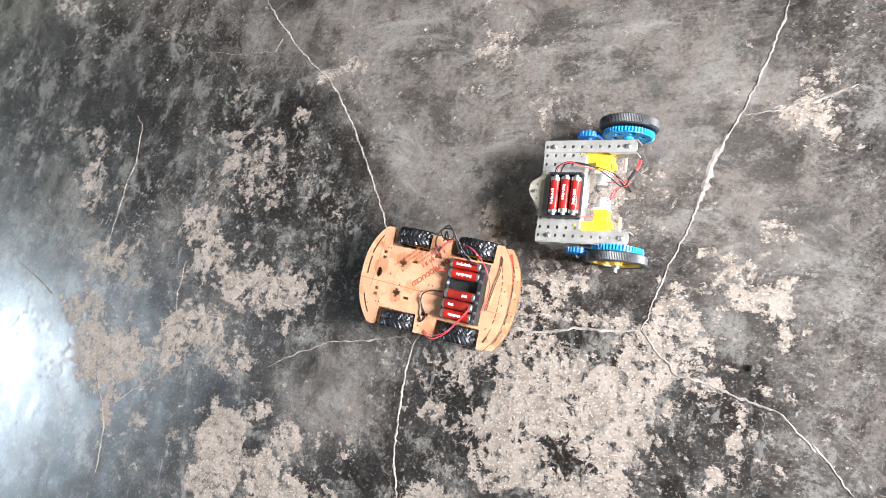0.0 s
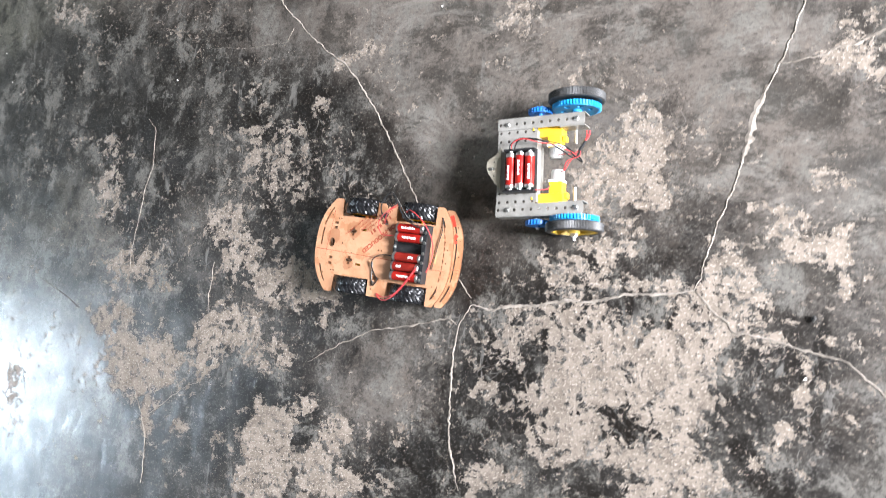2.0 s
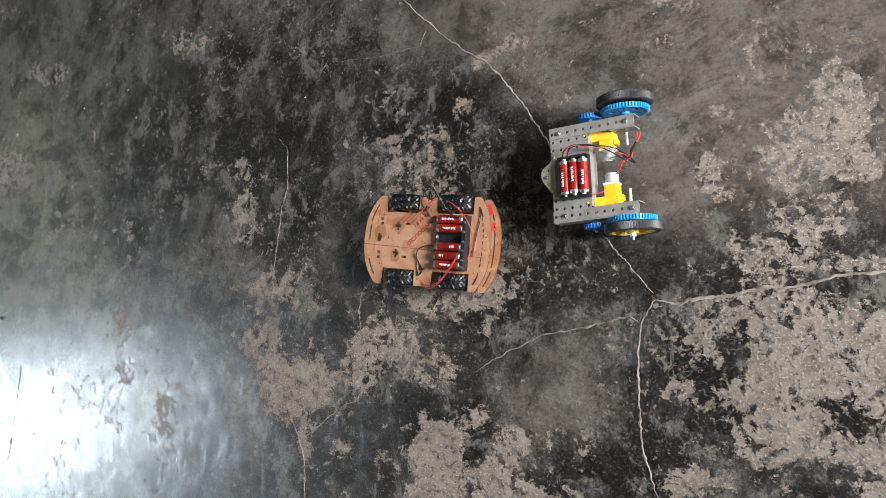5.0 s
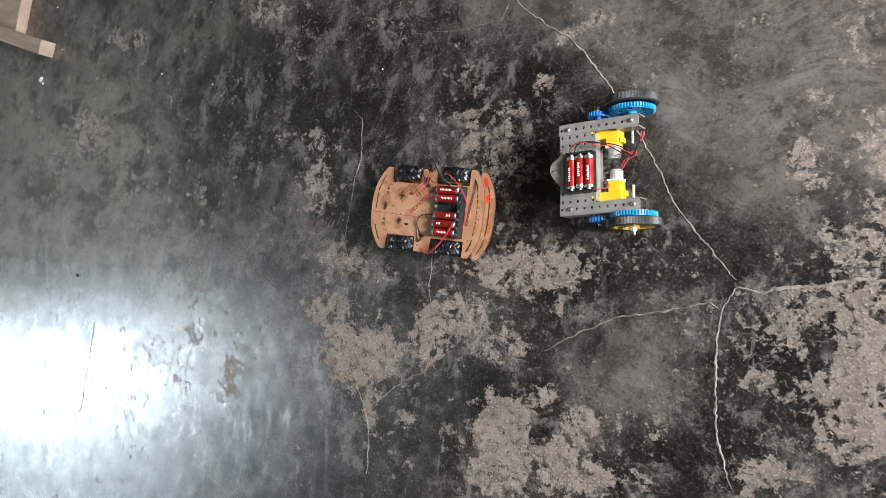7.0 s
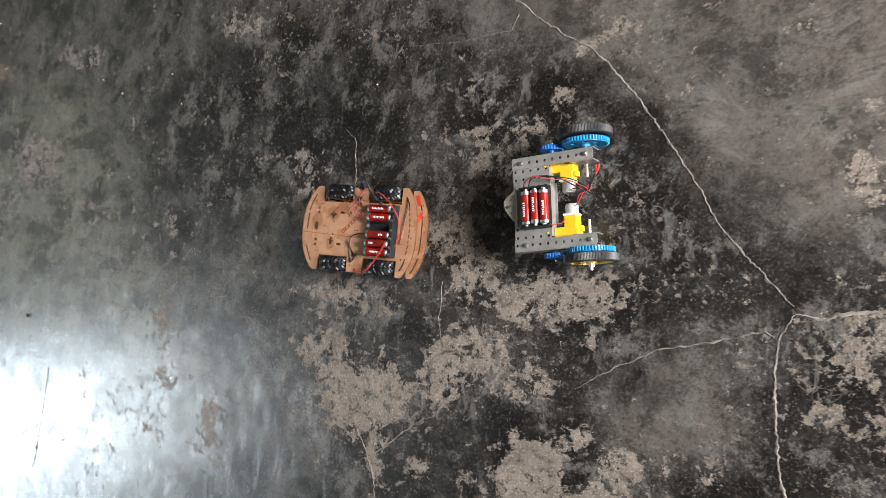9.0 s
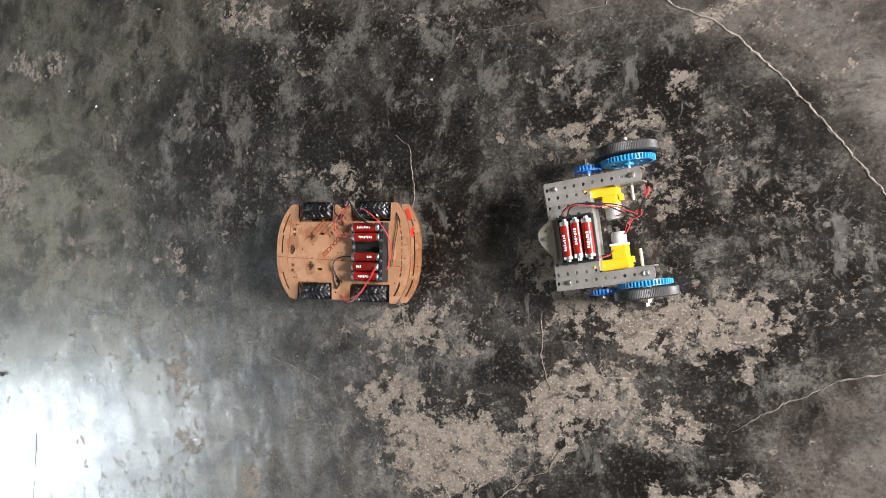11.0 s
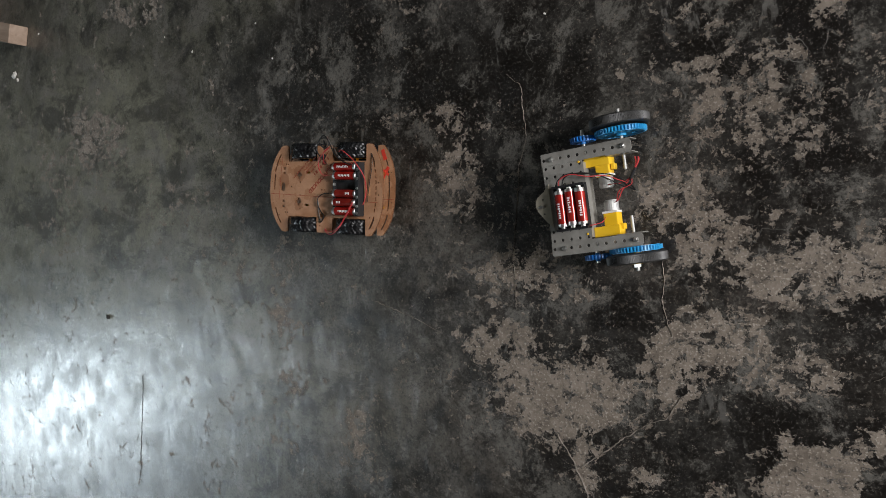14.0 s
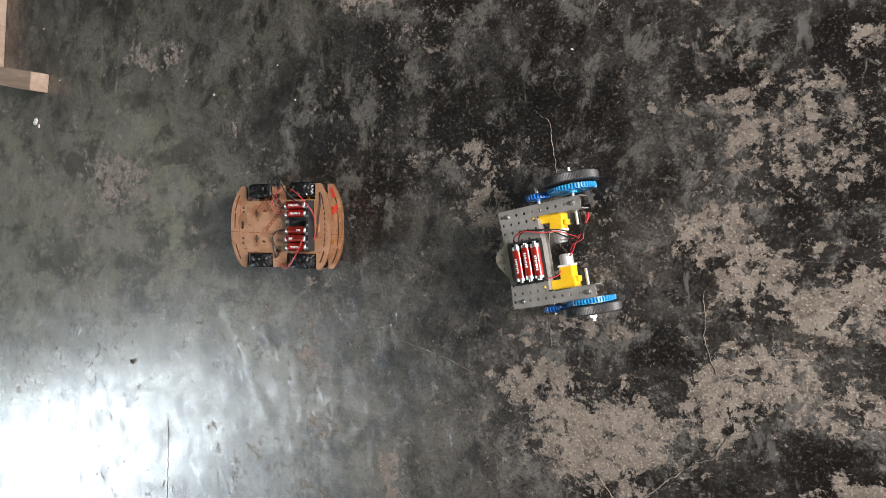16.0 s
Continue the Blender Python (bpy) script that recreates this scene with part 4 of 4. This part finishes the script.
    part("wire", cord([(0.030, -0.0065, 0.062), (0.010, -0.007, 0.062), (-0.005, -0.0135, 0.060), (-0.009, -0.024, 0.058), (-0.004, -0.036, 0.056), (0.003, -0.046, 0.055), (-0.003, -0.056, 0.056), (-0.007, -0.050, 0.055)], 0.0009), BLACK_WIRE, car, "bent black wire")
    part("wire", cord([(-0.008, -0.020, 0.0575), (-0.0075, -0.032, 0.0565), (-0.0065, -0.046, 0.0555), (-0.002, -0.052, 0.0555)], 0.0007), GREY_WIRE, car, "grey wire")
    for d in (0.0, 0.0022):
        part("wire", cord([(0.080, -0.022 + d, 0.073), (0.066, -0.042 + d, 0.071), (0.048, -0.063 + d, 0.068), (0.030, -0.074 + d * 2, 0.063), (0.016, -0.075 + d * 2, 0.058), (0.006, -0.069 + d, 0.0555)], 0.00075), RED_WIRE, car, "red wire")
    part("wire", cord([(0.026, -0.062, 0.052), (0.036, -0.066, 0.060), (0.046, -0.064, 0.064), (0.052, -0.056, 0.062)], 0.0006), GREY_WIRE, car, "grey wire")
    part("switch", fuse(block((-0.004, 0.004, -0.0025, 0.0025, 0, 0.005), bevel=0.0005), rod(0.0, 0.0, 0.0055, 0.0015, 0.003)), BLACK, car, "small black switch", pose(0.003, 0.055, 0.054, 0, 0, 60))
    return car, wheels


# ---- the geared frame robot ----
FRAME_R, AXLE_X = 0.0400, 0.0400


def make_gear(name, r, teeth, width, material, parent, x, y, z, spokes):
    out = []
    for k in range(teeth * 4):
        a = 2 * math.pi * k / (teeth * 4)
        q = r if k % 4 in (0, 1) else r - 0.0030
        out.append((q * math.cos(a), q * math.sin(a)))
    holes = [ring(r * 0.55 * math.cos(2 * math.pi * k / spokes), r * 0.55 * math.sin(2 * math.pi * k / spokes), r * 0.13, 10) for k in range(spokes)]
    web = plate(out, holes, -width / 2, width / 2)
    hub = rod(0, 0, 0, r * 0.2, width + 0.006, "z", 14)
    rim = lathe([(-width / 2 - 0.0006, r * 0.84), (-width / 2 - 0.0006, r * 0.90), (width / 2 + 0.0006, r * 0.90), (width / 2 + 0.0006, r * 0.84)], 36, caps=False)
    bmesh.ops.rotate(rim, verts=list(rim.verts), cent=(0, 0, 0), matrix=Matrix.Rotation(radians(90), 3, "X"))
    gear = fuse(web, hub, rim)
    bmesh.ops.rotate(gear, verts=list(gear.verts), cent=(0, 0, 0), matrix=Matrix.Rotation(radians(90), 3, "X"))
    return part(name, gear, material, parent, at=pose(x, y, z))


def make_drive_wheel(parent, y):
    out = 1 if y > 0 else -1
    wheel = new("wheel")
    wheel.parent = parent
    wheel.matrix_basis = pose(AXLE_X, y, FRAME_R)
    r, w = FRAME_R, 0.0068
    prof = [(-w, r - 0.0075), (-w, r - 0.0030), (-w + 0.0012, r - 0.0008), (-w + 0.0018, r), (w - 0.0018, r), (w - 0.0012, r - 0.0008), (w, r - 0.0030), (w, r - 0.0075)]
    part("tyre", lathe(prof, 240, lambda i, j: -0.0006 if j in (3, 4) and i % 2 else 0, caps=False), GREY_RUBBER, wheel, "grey rubber tyre with fine cross ribs")
    spoke = [block((-0.003, 0.003, -0.002, 0.002, 0.006, r - 0.009)) for _ in range(6)]
    for k, s in enumerate(spoke):
        bmesh.ops.rotate(s, verts=list(s.verts), cent=(0, 0, 0), matrix=Matrix.Rotation(radians(60 * k), 3, "Y"))
    part("rim", fuse(lathe([(-w + 0.0006, r - 0.0070), (-w + 0.0006, r - 0.0105), (w - 0.0006, r - 0.0105), (w - 0.0006, r - 0.0070)], 40, caps=False),
                     lathe([(-0.0012, r - 0.0095), (-0.0012, 0.004)], 40, caps=False), lathe([(0.0012, r - 0.0095), (0.0012, 0.004)], 40, caps=False),
                     lathe([(-w - 0.001, 0.0080), (w + 0.001, 0.0080)], 18), *spoke), RIM, wheel, "yellow plastic spoked rim")
    part("bead", lathe([(-w, r - 0.0074), (w, r - 0.0074)], 40, caps=False), GREY_RUBBER, wheel)
    # added black disc that darkens the wheel's inner side
    part("inner_disc", lathe([(-out * (w - 0.0002), 0.0050), (-out * (w - 0.0002), r - 0.0072)], 40, caps=False), BLACK, wheel, "black disc on the inner side of the wheel")
    part("nut", lathe([(out * 0.007, 0.0050), (out * 0.0120, 0.0050)], 6), STEEL, wheel, "bright steel nut")
    part("axle_end", lathe([(out * 0.012, 0.0022), (out * 0.0170, 0.0022)], 10), STEEL, wheel, "steel axle end")
    return wheel


def make_frame_robot():
    bot = tagged(new("geared_robot"), "two-wheeled robot with drilled aluminium frame, blue gears and batteries", "robot car")
    part("chassis_plate", plate([(-0.068, -0.0525), (-0.010, -0.0525), (-0.010, 0.0545), (-0.068, 0.0545)],
                                [ring(-0.0640 + 0.0125 * i, 0.0510 - 0.0125 * j, 0.0023) for i in range(5) for j in range(9) if not (i > 3 and 1 < j < 8)], 0.0625, 0.0640), SHEET, bot, "drilled aluminium plate")
    part("cross_flange", fuse(plate([(-0.010, -0.050), (-0.0085, -0.050), (-0.0085, 0.052), (-0.010, 0.052)], [], 0.0460, 0.0640),
                              plate([(-0.0085, -0.030), (-0.0050, -0.030), (-0.0050, 0.030), (-0.0085, 0.030)], [], 0.0460, 0.0475)), SHEET, bot, "folded aluminium flange")
    for s, y0, y1 in ((1, 0.0545, 0.0705), (-1, -0.0685, -0.0525)):
        mid, outer, inner = (y0 + y1) / 2, (y1 if s > 0 else y0), (y0 if s > 0 else y1)
        rail = part("side_rail", plate([(-0.068, y0), (0.058, y0), (0.060, y0 + 0.003), (0.060, y1 - 0.003), (0.058, y1), (-0.068, y1)], [ring(-0.0645 + 0.0124 * k, mid, 0.0024) for k in range(10) if k != 1], 0.0645, 0.0660), SHEET, bot, "drilled aluminium angle rail")
        side = plate([(-0.068, 0.0), (0.060, 0.0), (0.060, 0.0235), (-0.068, 0.0235)], [ring(-0.0645 + 0.0124 * k, v, 0.0021) for k in range(10) for v in (0.007, 0.0175)], 0, 0.0014)
        bmesh.ops.transform(side, matrix=Matrix.Translation((0, outer + (0.0014 if s > 0 else 0.0), 0.0410)) @ pose(0, 0, 0, 90), verts=list(side.verts))
        part("rail_flange", side, SHEET, rail, "drilled aluminium flange")
        web = plate([(0.024, 0.0), (0.060, 0.0), (0.060, 0.0235), (0.024, 0.0235)], [ring(0.0300 + 0.0124 * k, 0.012, 0.0022) for k in range(3)], 0, 0.0014)
        bmesh.ops.transform(web, matrix=Matrix.Translation((0, inner + (0.0 if s > 0 else 0.0014), 0.0410)) @ pose(0, 0, 0, 90), verts=list(web.verts))
        part("bracket", web, SHEET, rail, "drilled aluminium bracket")
        for x in ((-0.0525, 0.049) if s > 0 else (-0.0490, 0.0510)):
            part("bolt", fuse(rod(x, mid, 0.0672, 0.0036, 0.0024, "z", 6), rod(x, mid, 0.0686, 0.0019, 0.0030)), STEEL, rail, "bright steel bolt and nut")
    for y in (0.0527, -0.0451):
        part("rivet", rod(-0.0145, y, 0.0643, 0.0016, 0.0012), YELLOW, bot, "yellow motor peg")
    nose = [(-0.062, -0.030), (-0.070, -0.022), (-0.0815, -0.0065), (-0.0845, 0.001), (-0.0840, 0.009), (-0.080, 0.0145), (-0.071, 0.020), (-0.062, 0.030)]
    part("caster_plate", plate(nose, [ring(-0.073, 0.010, 0.0015), ring(-0.073, -0.010, 0.0015)], 0.0642, 0.0656), NOSE, bot, "tapered aluminium nose plate")
    caster = part("caster", fuse(rod(-0.070, 0.0, 0.0460, 0.0065, 0.0362), rod(-0.070, 0.0, 0.0220, 0.0105, 0.0120)), BLACK, bot, "black ball caster")
    ball = bmesh.new()
    bmesh.ops.create_icosphere(ball, subdivisions=3, radius=0.0085, matrix=Matrix.Translation((-0.070, 0, 0.0085)))
    part("caster_ball", ball, STEEL, caster, "steel ball", smooth=True)
    part("caster_bolt", fuse(rod(-0.0762, 0.0, 0.0668, 0.0026, 0.0022, "z", 6), block((-0.0805, -0.0715, -0.0012, 0.0012, 0.0656, 0.0668))), STEEL, bot, "steel bolt")
    # drive
    wheels, gears, pinions = [], [], []
    for s, yw, yg, ya, yb in ((1, 0.0985, 0.0850, 0.034, 0.097), (-1, -0.0850, -0.0730, -0.084, -0.028)):
        wheels.append(make_drive_wheel(bot, yw))
        gears.append(make_gear("drive_gear", 0.0345, 48, 0.0062, BLUE, bot, AXLE_X, yg, FRAME_R, 6))
        pinions.append(make_gear("pinion_gear", 0.0178, 24, 0.0060, DEEP_BLUE, bot, -0.0130, yg - (0.001 if s > 0 else 0.0045), FRAME_R + 0.002, 3))
        part("axle", rod(AXLE_X, (ya + yb) / 2, FRAME_R, 0.0021, yb - ya, "y"), DULL_CAN, bot, "bright steel axle")
        part("pinion_shaft", rod(-0.0130, yg - s * 0.004, FRAME_R + 0.002, 0.0024, 0.034, "y"), STEEL, bot, "steel pinion shaft")
        # gear motor
        y0, y1 = (0.0435, 0.0585) if s > 0 else (-0.0515, -0.0375)
        n0, n1 = (0.0290, 0.0435) if s > 0 else (-0.0375, -0.0190)
        c0, c1 = (0.0150, 0.0292) if s > 0 else (-0.0192, -0.0055)
        dx = 0.0 if s > 0 else 0.003
        motor = part("gear_motor", fuse(block((-0.0115 + dx, 0.0245 + dx, y0, y1, 0.0330, 0.0555), bevel=0.0012), block((0.0035 + dx, 0.0225 + dx, n0 - 0.0008, n1 + 0.0008, 0.0345, 0.0545), bevel=0.0012),
                                        block((0.0240 + dx, 0.0285 + dx, (y0 + n0) / 2, (y0 + n0) / 2 + 0.008, 0.0380, 0.0500), bevel=0.0006)), YELLOW, bot, "yellow plastic gear motor")
        part("motor_can", rod(0.0130 + dx, (c0 + c1) / 2, 0.0445, 0.0098, c1 - c0, "y", 22), DULL_CAN, motor, "silver motor can")
        part("motor_cap", rod(0.0130 + dx, c0 - 0.0005 if s > 0 else c1 + 0.0005, 0.0445, 0.0085, 0.0030, "y", 18), DULL_CAN, motor, "white motor end cap")
        part("motor_strap", fuse(block((0.0025 + dx, 0.0235 + dx, (n0 + c1) / 2 if s > 0 else c0 - 0.002, (n0 + c1) / 2 + 0.003 if s > 0 else c0 + 0.001, 0.0350, 0.0556), bevel=0.0006)), PRINT, motor, "white strap")
    # three-cell holder
    x0, x1, y0, y1 = -0.0530, -0.0075, -0.0375, 0.0240
    holder = part("battery_holder", fuse(block((x0, x1, y0, y1, 0.0642, 0.0662)), block((x0, x1, y0, y0 + 0.0030, 0.0642, 0.0775)), block((x0, x1, y1 - 0.0030, y1, 0.0642, 0.0775)),
                                         block((x0, x0 + 0.0012, y0, y1, 0.0642, 0.0710)), block((x1 - 0.0026, x1, y0, y1, 0.0642, 0.0725))), BLACK, bot, "black plastic three-cell holder")
    for k in range(3):
        battery(holder, pose(x0 + 0.0095 + 0.0143 * k, (y0 + y1) / 2, 0.0738, 0, (-8, 0, 10)[k], 180 if k == 1 else 0), CELL, 0.0500, 7)
        part("contact", rod(x0 + 0.0095 + 0.0143 * k, y0 + 0.0044, 0.0738, 0.0030, 0.0026, "y", 10), STEEL, holder, "steel contact")
        part("contact", rod(x0 + 0.0095 + 0.0143 * k, y1 - 0.0044, 0.0738, 0.0030, 0.0026, "y", 10), STEEL, holder, "steel contact")
    # wiring
    part("wire", cord([(-0.046, 0.020, 0.072), (-0.042, 0.030, 0.080), (-0.026, 0.037, 0.082), (-0.006, 0.034, 0.078), (0.014, 0.032, 0.070), (0.032, 0.026, 0.062), (0.046, 0.015, 0.056)], 0.0008), BLACK_WIRE, bot, "black wire")
    part("wire", cord([(-0.044, 0.021, 0.073), (-0.038, 0.031, 0.082), (-0.022, 0.036, 0.083), (0.000, 0.030, 0.078), (0.020, 0.028, 0.068), (0.036, 0.020, 0.060), (0.047, 0.014, 0.056)], 0.00065), RED_WIRE, bot, "red wire")
    part("wire", cord([(0.018, 0.017, 0.052), (0.028, 0.016, 0.058), (0.040, 0.016, 0.056), (0.050, 0.022, 0.055), (0.060, 0.038, 0.056)], 0.00065), RED_WIRE, bot, "red wire")
    part("wire", cord([(0.022, -0.008, 0.050), (0.030, -0.006, 0.056), (0.036, 0.004, 0.056), (0.044, 0.014, 0.056), (0.054, 0.024, 0.055)], 0.00065), RED_WIRE, bot, "red wire")
    part("wire", cord([(0.026, -0.007, 0.051), (0.034, 0.006, 0.058), (0.050, 0.012, 0.056), (0.052, 0.020, 0.056)], 0.0006), RED_WIRE, bot, "red wire")
    part("wire", cord([(0.034, 0.024, 0.060), (0.046, 0.010, 0.056), (0.054, 0.004, 0.054), (0.048, 0.014, 0.056)], 0.0011), BLACK_WIRE, bot, "black wire")
    part("wire", cord([(-0.012, -0.034, 0.070), (-0.004, -0.034, 0.066), (0.006, -0.032, 0.060), (0.010, -0.026, 0.056)], 0.00065), RED_WIRE, bot, "red wire")
    part("taped_joint", cord([(0.050, 0.020, 0.056), (0.0555, 0.028, 0.056), (0.0585, 0.033, 0.056)], 0.0024), BLACK, bot, "black taped joint")
    part("wire", cord([(-0.040, 0.021, 0.073), (-0.030, 0.034, 0.081), (-0.010, 0.036, 0.080), (0.010, 0.031, 0.072), (0.028, 0.020, 0.063), (0.043, 0.010, 0.057), (0.052, 0.020, 0.056)], 0.0010), BLACK_WIRE, bot, "black wire")
    part("wire_plug", fuse(cord([(0.0585, 0.033, 0.056), (0.0605, 0.041, 0.056), (0.0600, 0.047, 0.056)], 0.0010), cord([(0.0585, 0.033, 0.0562), (0.0635, 0.040, 0.0565), (0.0645, 0.046, 0.0565)], 0.0012)), RED_WIRE, bot, "red wire ends")
    return bot, wheels, gears, pinions


car, car_wheels = make_car()
bot, bot_wheels, bot_gears, bot_pinions = make_frame_robot()


# ---- wooden frame at the room's side ----
def make_wooden_frame():
    rack = tagged(new("wooden_frame"), "low frame of pale sawn wood lying on the floor", "wooden frame")
    for x, y in ((-2.078, 0.592), (-2.060, 0.867)):
        part("batten", block((-0.75, 0, 0, 0.046, 0.0, 0.045), bevel=0.003), WOOD, rack, "pale sawn batten", pose(x, y, 0, 0, 0, -16.5))
    part("board", block((0.0, 0.190, 0.0, 0.238, 0.0, 0.034), bevel=0.003), WOOD, rack, "pale sawn board", pose(-2.465, 0.737, 0, 0, 0, -13.4))
    return rack


make_wooden_frame()


# ---- small things on the floor ----
def make_chip(name, label, material, x, y, size, seed, flat=0.35):
    bm = bmesh.new()
    bmesh.ops.create_icosphere(bm, subdivisions=2, radius=1)
    for v in bm.verts:
        v.co = v.co * (0.75 + 0.5 * noise.noise(v.co * 1.6 + Vector((seed * 7.1, seed, 0))))
        v.co = Vector((v.co.x * size, v.co.y * size * 0.7, v.co.z * size * flat))
    low = min(v.co.z for v in bm.verts)
    ob = tagged(new(name, mesh(name, bm, material)), label, name.replace("_", " "), "crumbs on the floor")
    ob.matrix_basis = pose(x, y, -low, 0, 0, 73 * seed)
    return ob


make_chip("pebble", "small dark pebble lying on the cement floor", PEBBLE, 0.469, 0.012, 0.0055, 1, 0.7)
make_chip("pebble", "small dark pebble lying on the cement floor", PEBBLE, -1.806, -0.073, 0.0075, 2, 0.6)
for k, (x, y, size) in enumerate(((-2.137, 0.531, 0.013), (-2.127, 0.518, 0.007), (-2.021, 0.612, 0.004), (-2.075, 0.752, 0.004), (-2.083, 0.842, 0.006), (-1.467, 0.470, 0.0038), (-1.245, 0.418, 0.0026),
                                 (-1.284, 0.491, 0.0026), (-1.551, 0.515, 0.0025), (-0.692, 0.387, 0.003), (0.463, -0.062, 0.003), (-0.097, 0.473, 0.003))):
    make_chip("plaster_chip", "small pale plaster chip lying on the cement floor", CHALK, x, y, size, k + 3)

# ---- what moves ----
CAR_ROWS = [
    (0.0, 0.0268, 0.0518, -2.89),
    (0.5, -0.0041, 0.0551, -3.48),
    (1.0, -0.0435, 0.0579, -2.99),
    (1.5, -0.0919, 0.0611, -2.82),
    (2.0, -0.1367, 0.0637, -3.49),
    (2.5, -0.1741, 0.0660, -4.16),
    (3.0, -0.2095, 0.0696, -4.79),
    (3.5, -0.2454, 0.0729, -4.76),
    (3.7, -0.2607, 0.0746, -4.54),
    (5.8, -0.4212, 0.0880, -4.63),
    (6.0, -0.4349, 0.0890, -4.51),
    (6.5, -0.4746, 0.0930, -4.08),
    (7.0, -0.5208, 0.0975, -4.14),
    (7.5, -0.5654, 0.1014, -4.47),
    (8.0, -0.6032, 0.1055, -4.51),
    (8.2, -0.6165, 0.1069, -4.49),
    (10.3, -0.7947, 0.1262, -4.61),
    (10.5, -0.8074, 0.1279, -4.67),
    (11.0, -0.8406, 0.1320, -4.50),
    (11.5, -0.8784, 0.1361, -4.48),
    (12.0, -0.9184, 0.1411, -4.61),
    (12.5, -0.9631, 0.1463, -4.65),
    (13.0, -1.0105, 0.1514, -4.79),
    (13.5, -1.0518, 0.1559, -5.05),
    (14.0, -1.0908, 0.1606, -5.21),
    (14.5, -1.1284, 0.1646, -5.60),
    (15.0, -1.1666, 0.1701, -5.53),
    (15.5, -1.2115, 0.1759, -5.26),
    (16.0, -1.2604, 0.1823, -5.10),
]
FRAME_ROWS = [
    (0.0, 0.2459, 0.2055, 3.09),
    (0.5, 0.2158, 0.2025, 3.34),
    (1.0, 0.1864, 0.1997, 3.29),
    (1.5, 0.1550, 0.1964, 3.24),
    (2.0, 0.1238, 0.1924, 3.33),
    (2.5, 0.0931, 0.1884, 3.26),
    (3.0, 0.0617, 0.1854, 3.40),
    (3.5, 0.0310, 0.1829, 3.73),
    (3.7, 0.0188, 0.1823, 3.88),
    (5.8, -0.1095, 0.1683, 3.72),
    (6.0, -0.1223, 0.1667, 3.92),
    (6.5, -0.1529, 0.1632, 4.23),
    (7.0, -0.1819, 0.1597, 4.19),
    (7.5, -0.2114, 0.1557, 4.22),
    (8.0, -0.2421, 0.1524, 4.34),
    (8.2, -0.2545, 0.1509, 4.27),
    (10.3, -0.3828, 0.1357, 4.14),
    (10.5, -0.3949, 0.1347, 4.19),
    (11.0, -0.4249, 0.1317, 4.17),
    (11.5, -0.4551, 0.1282, 4.21),
    (12.0, -0.4854, 0.1245, 4.34),
    (12.5, -0.5156, 0.1209, 4.51),
    (13.0, -0.5464, 0.1170, 4.59),
    (13.5, -0.5767, 0.1130, 4.59),
    (14.0, -0.6063, 0.1093, 4.74),
    (14.5, -0.6359, 0.1051, 4.89),
    (15.0, -0.6660, 0.1017, 5.13),
    (15.5, -0.6957, 0.0980, 5.06),
    (16.0, -0.7254, 0.0939, 5.38),
]


def travel(rows, times):
    """How far a robot has rolled at each time, towards its nose (the minus x side)."""
    ts = [r[0] for r in rows]
    done = [0.0]
    for a, b in zip(rows, rows[1:]):
        done.append(done[-1] + math.hypot(b[1] - a[1], b[2] - a[2]))
    return np.interp(times, ts, done)


def roll(ob, rows, radius, ratio=1.0, start=0.0):
    times = np.arange(0, 16.01, 0.25)
    x, y, z = ob.matrix_basis.translation
    walk(ob, [(t, pose(x, y, z) @ Matrix.Rotation(start - ratio * d / radius, 4, "Y")) for t, d in zip(times, travel(rows, times))])


def motions():
    walk(car, [(t, pose(x, y, 0, 0, 0, a)) for t, x, y, a in CAR_ROWS])
    walk(bot, [(t, pose(x, y, 0, 0, 0, a)) for t, x, y, a in FRAME_ROWS])
    for k, ob in enumerate(car_wheels):
        roll(ob, CAR_ROWS, CAR_R, 1.0, 0.4 * k)
    for ob in bot_wheels:
        roll(ob, FRAME_ROWS, FRAME_R)
    for ob in bot_gears:
        roll(ob, FRAME_ROWS, FRAME_R)
    for ob in bot_pinions:
        roll(ob, FRAME_ROWS, FRAME_R, -2.0)


motions()
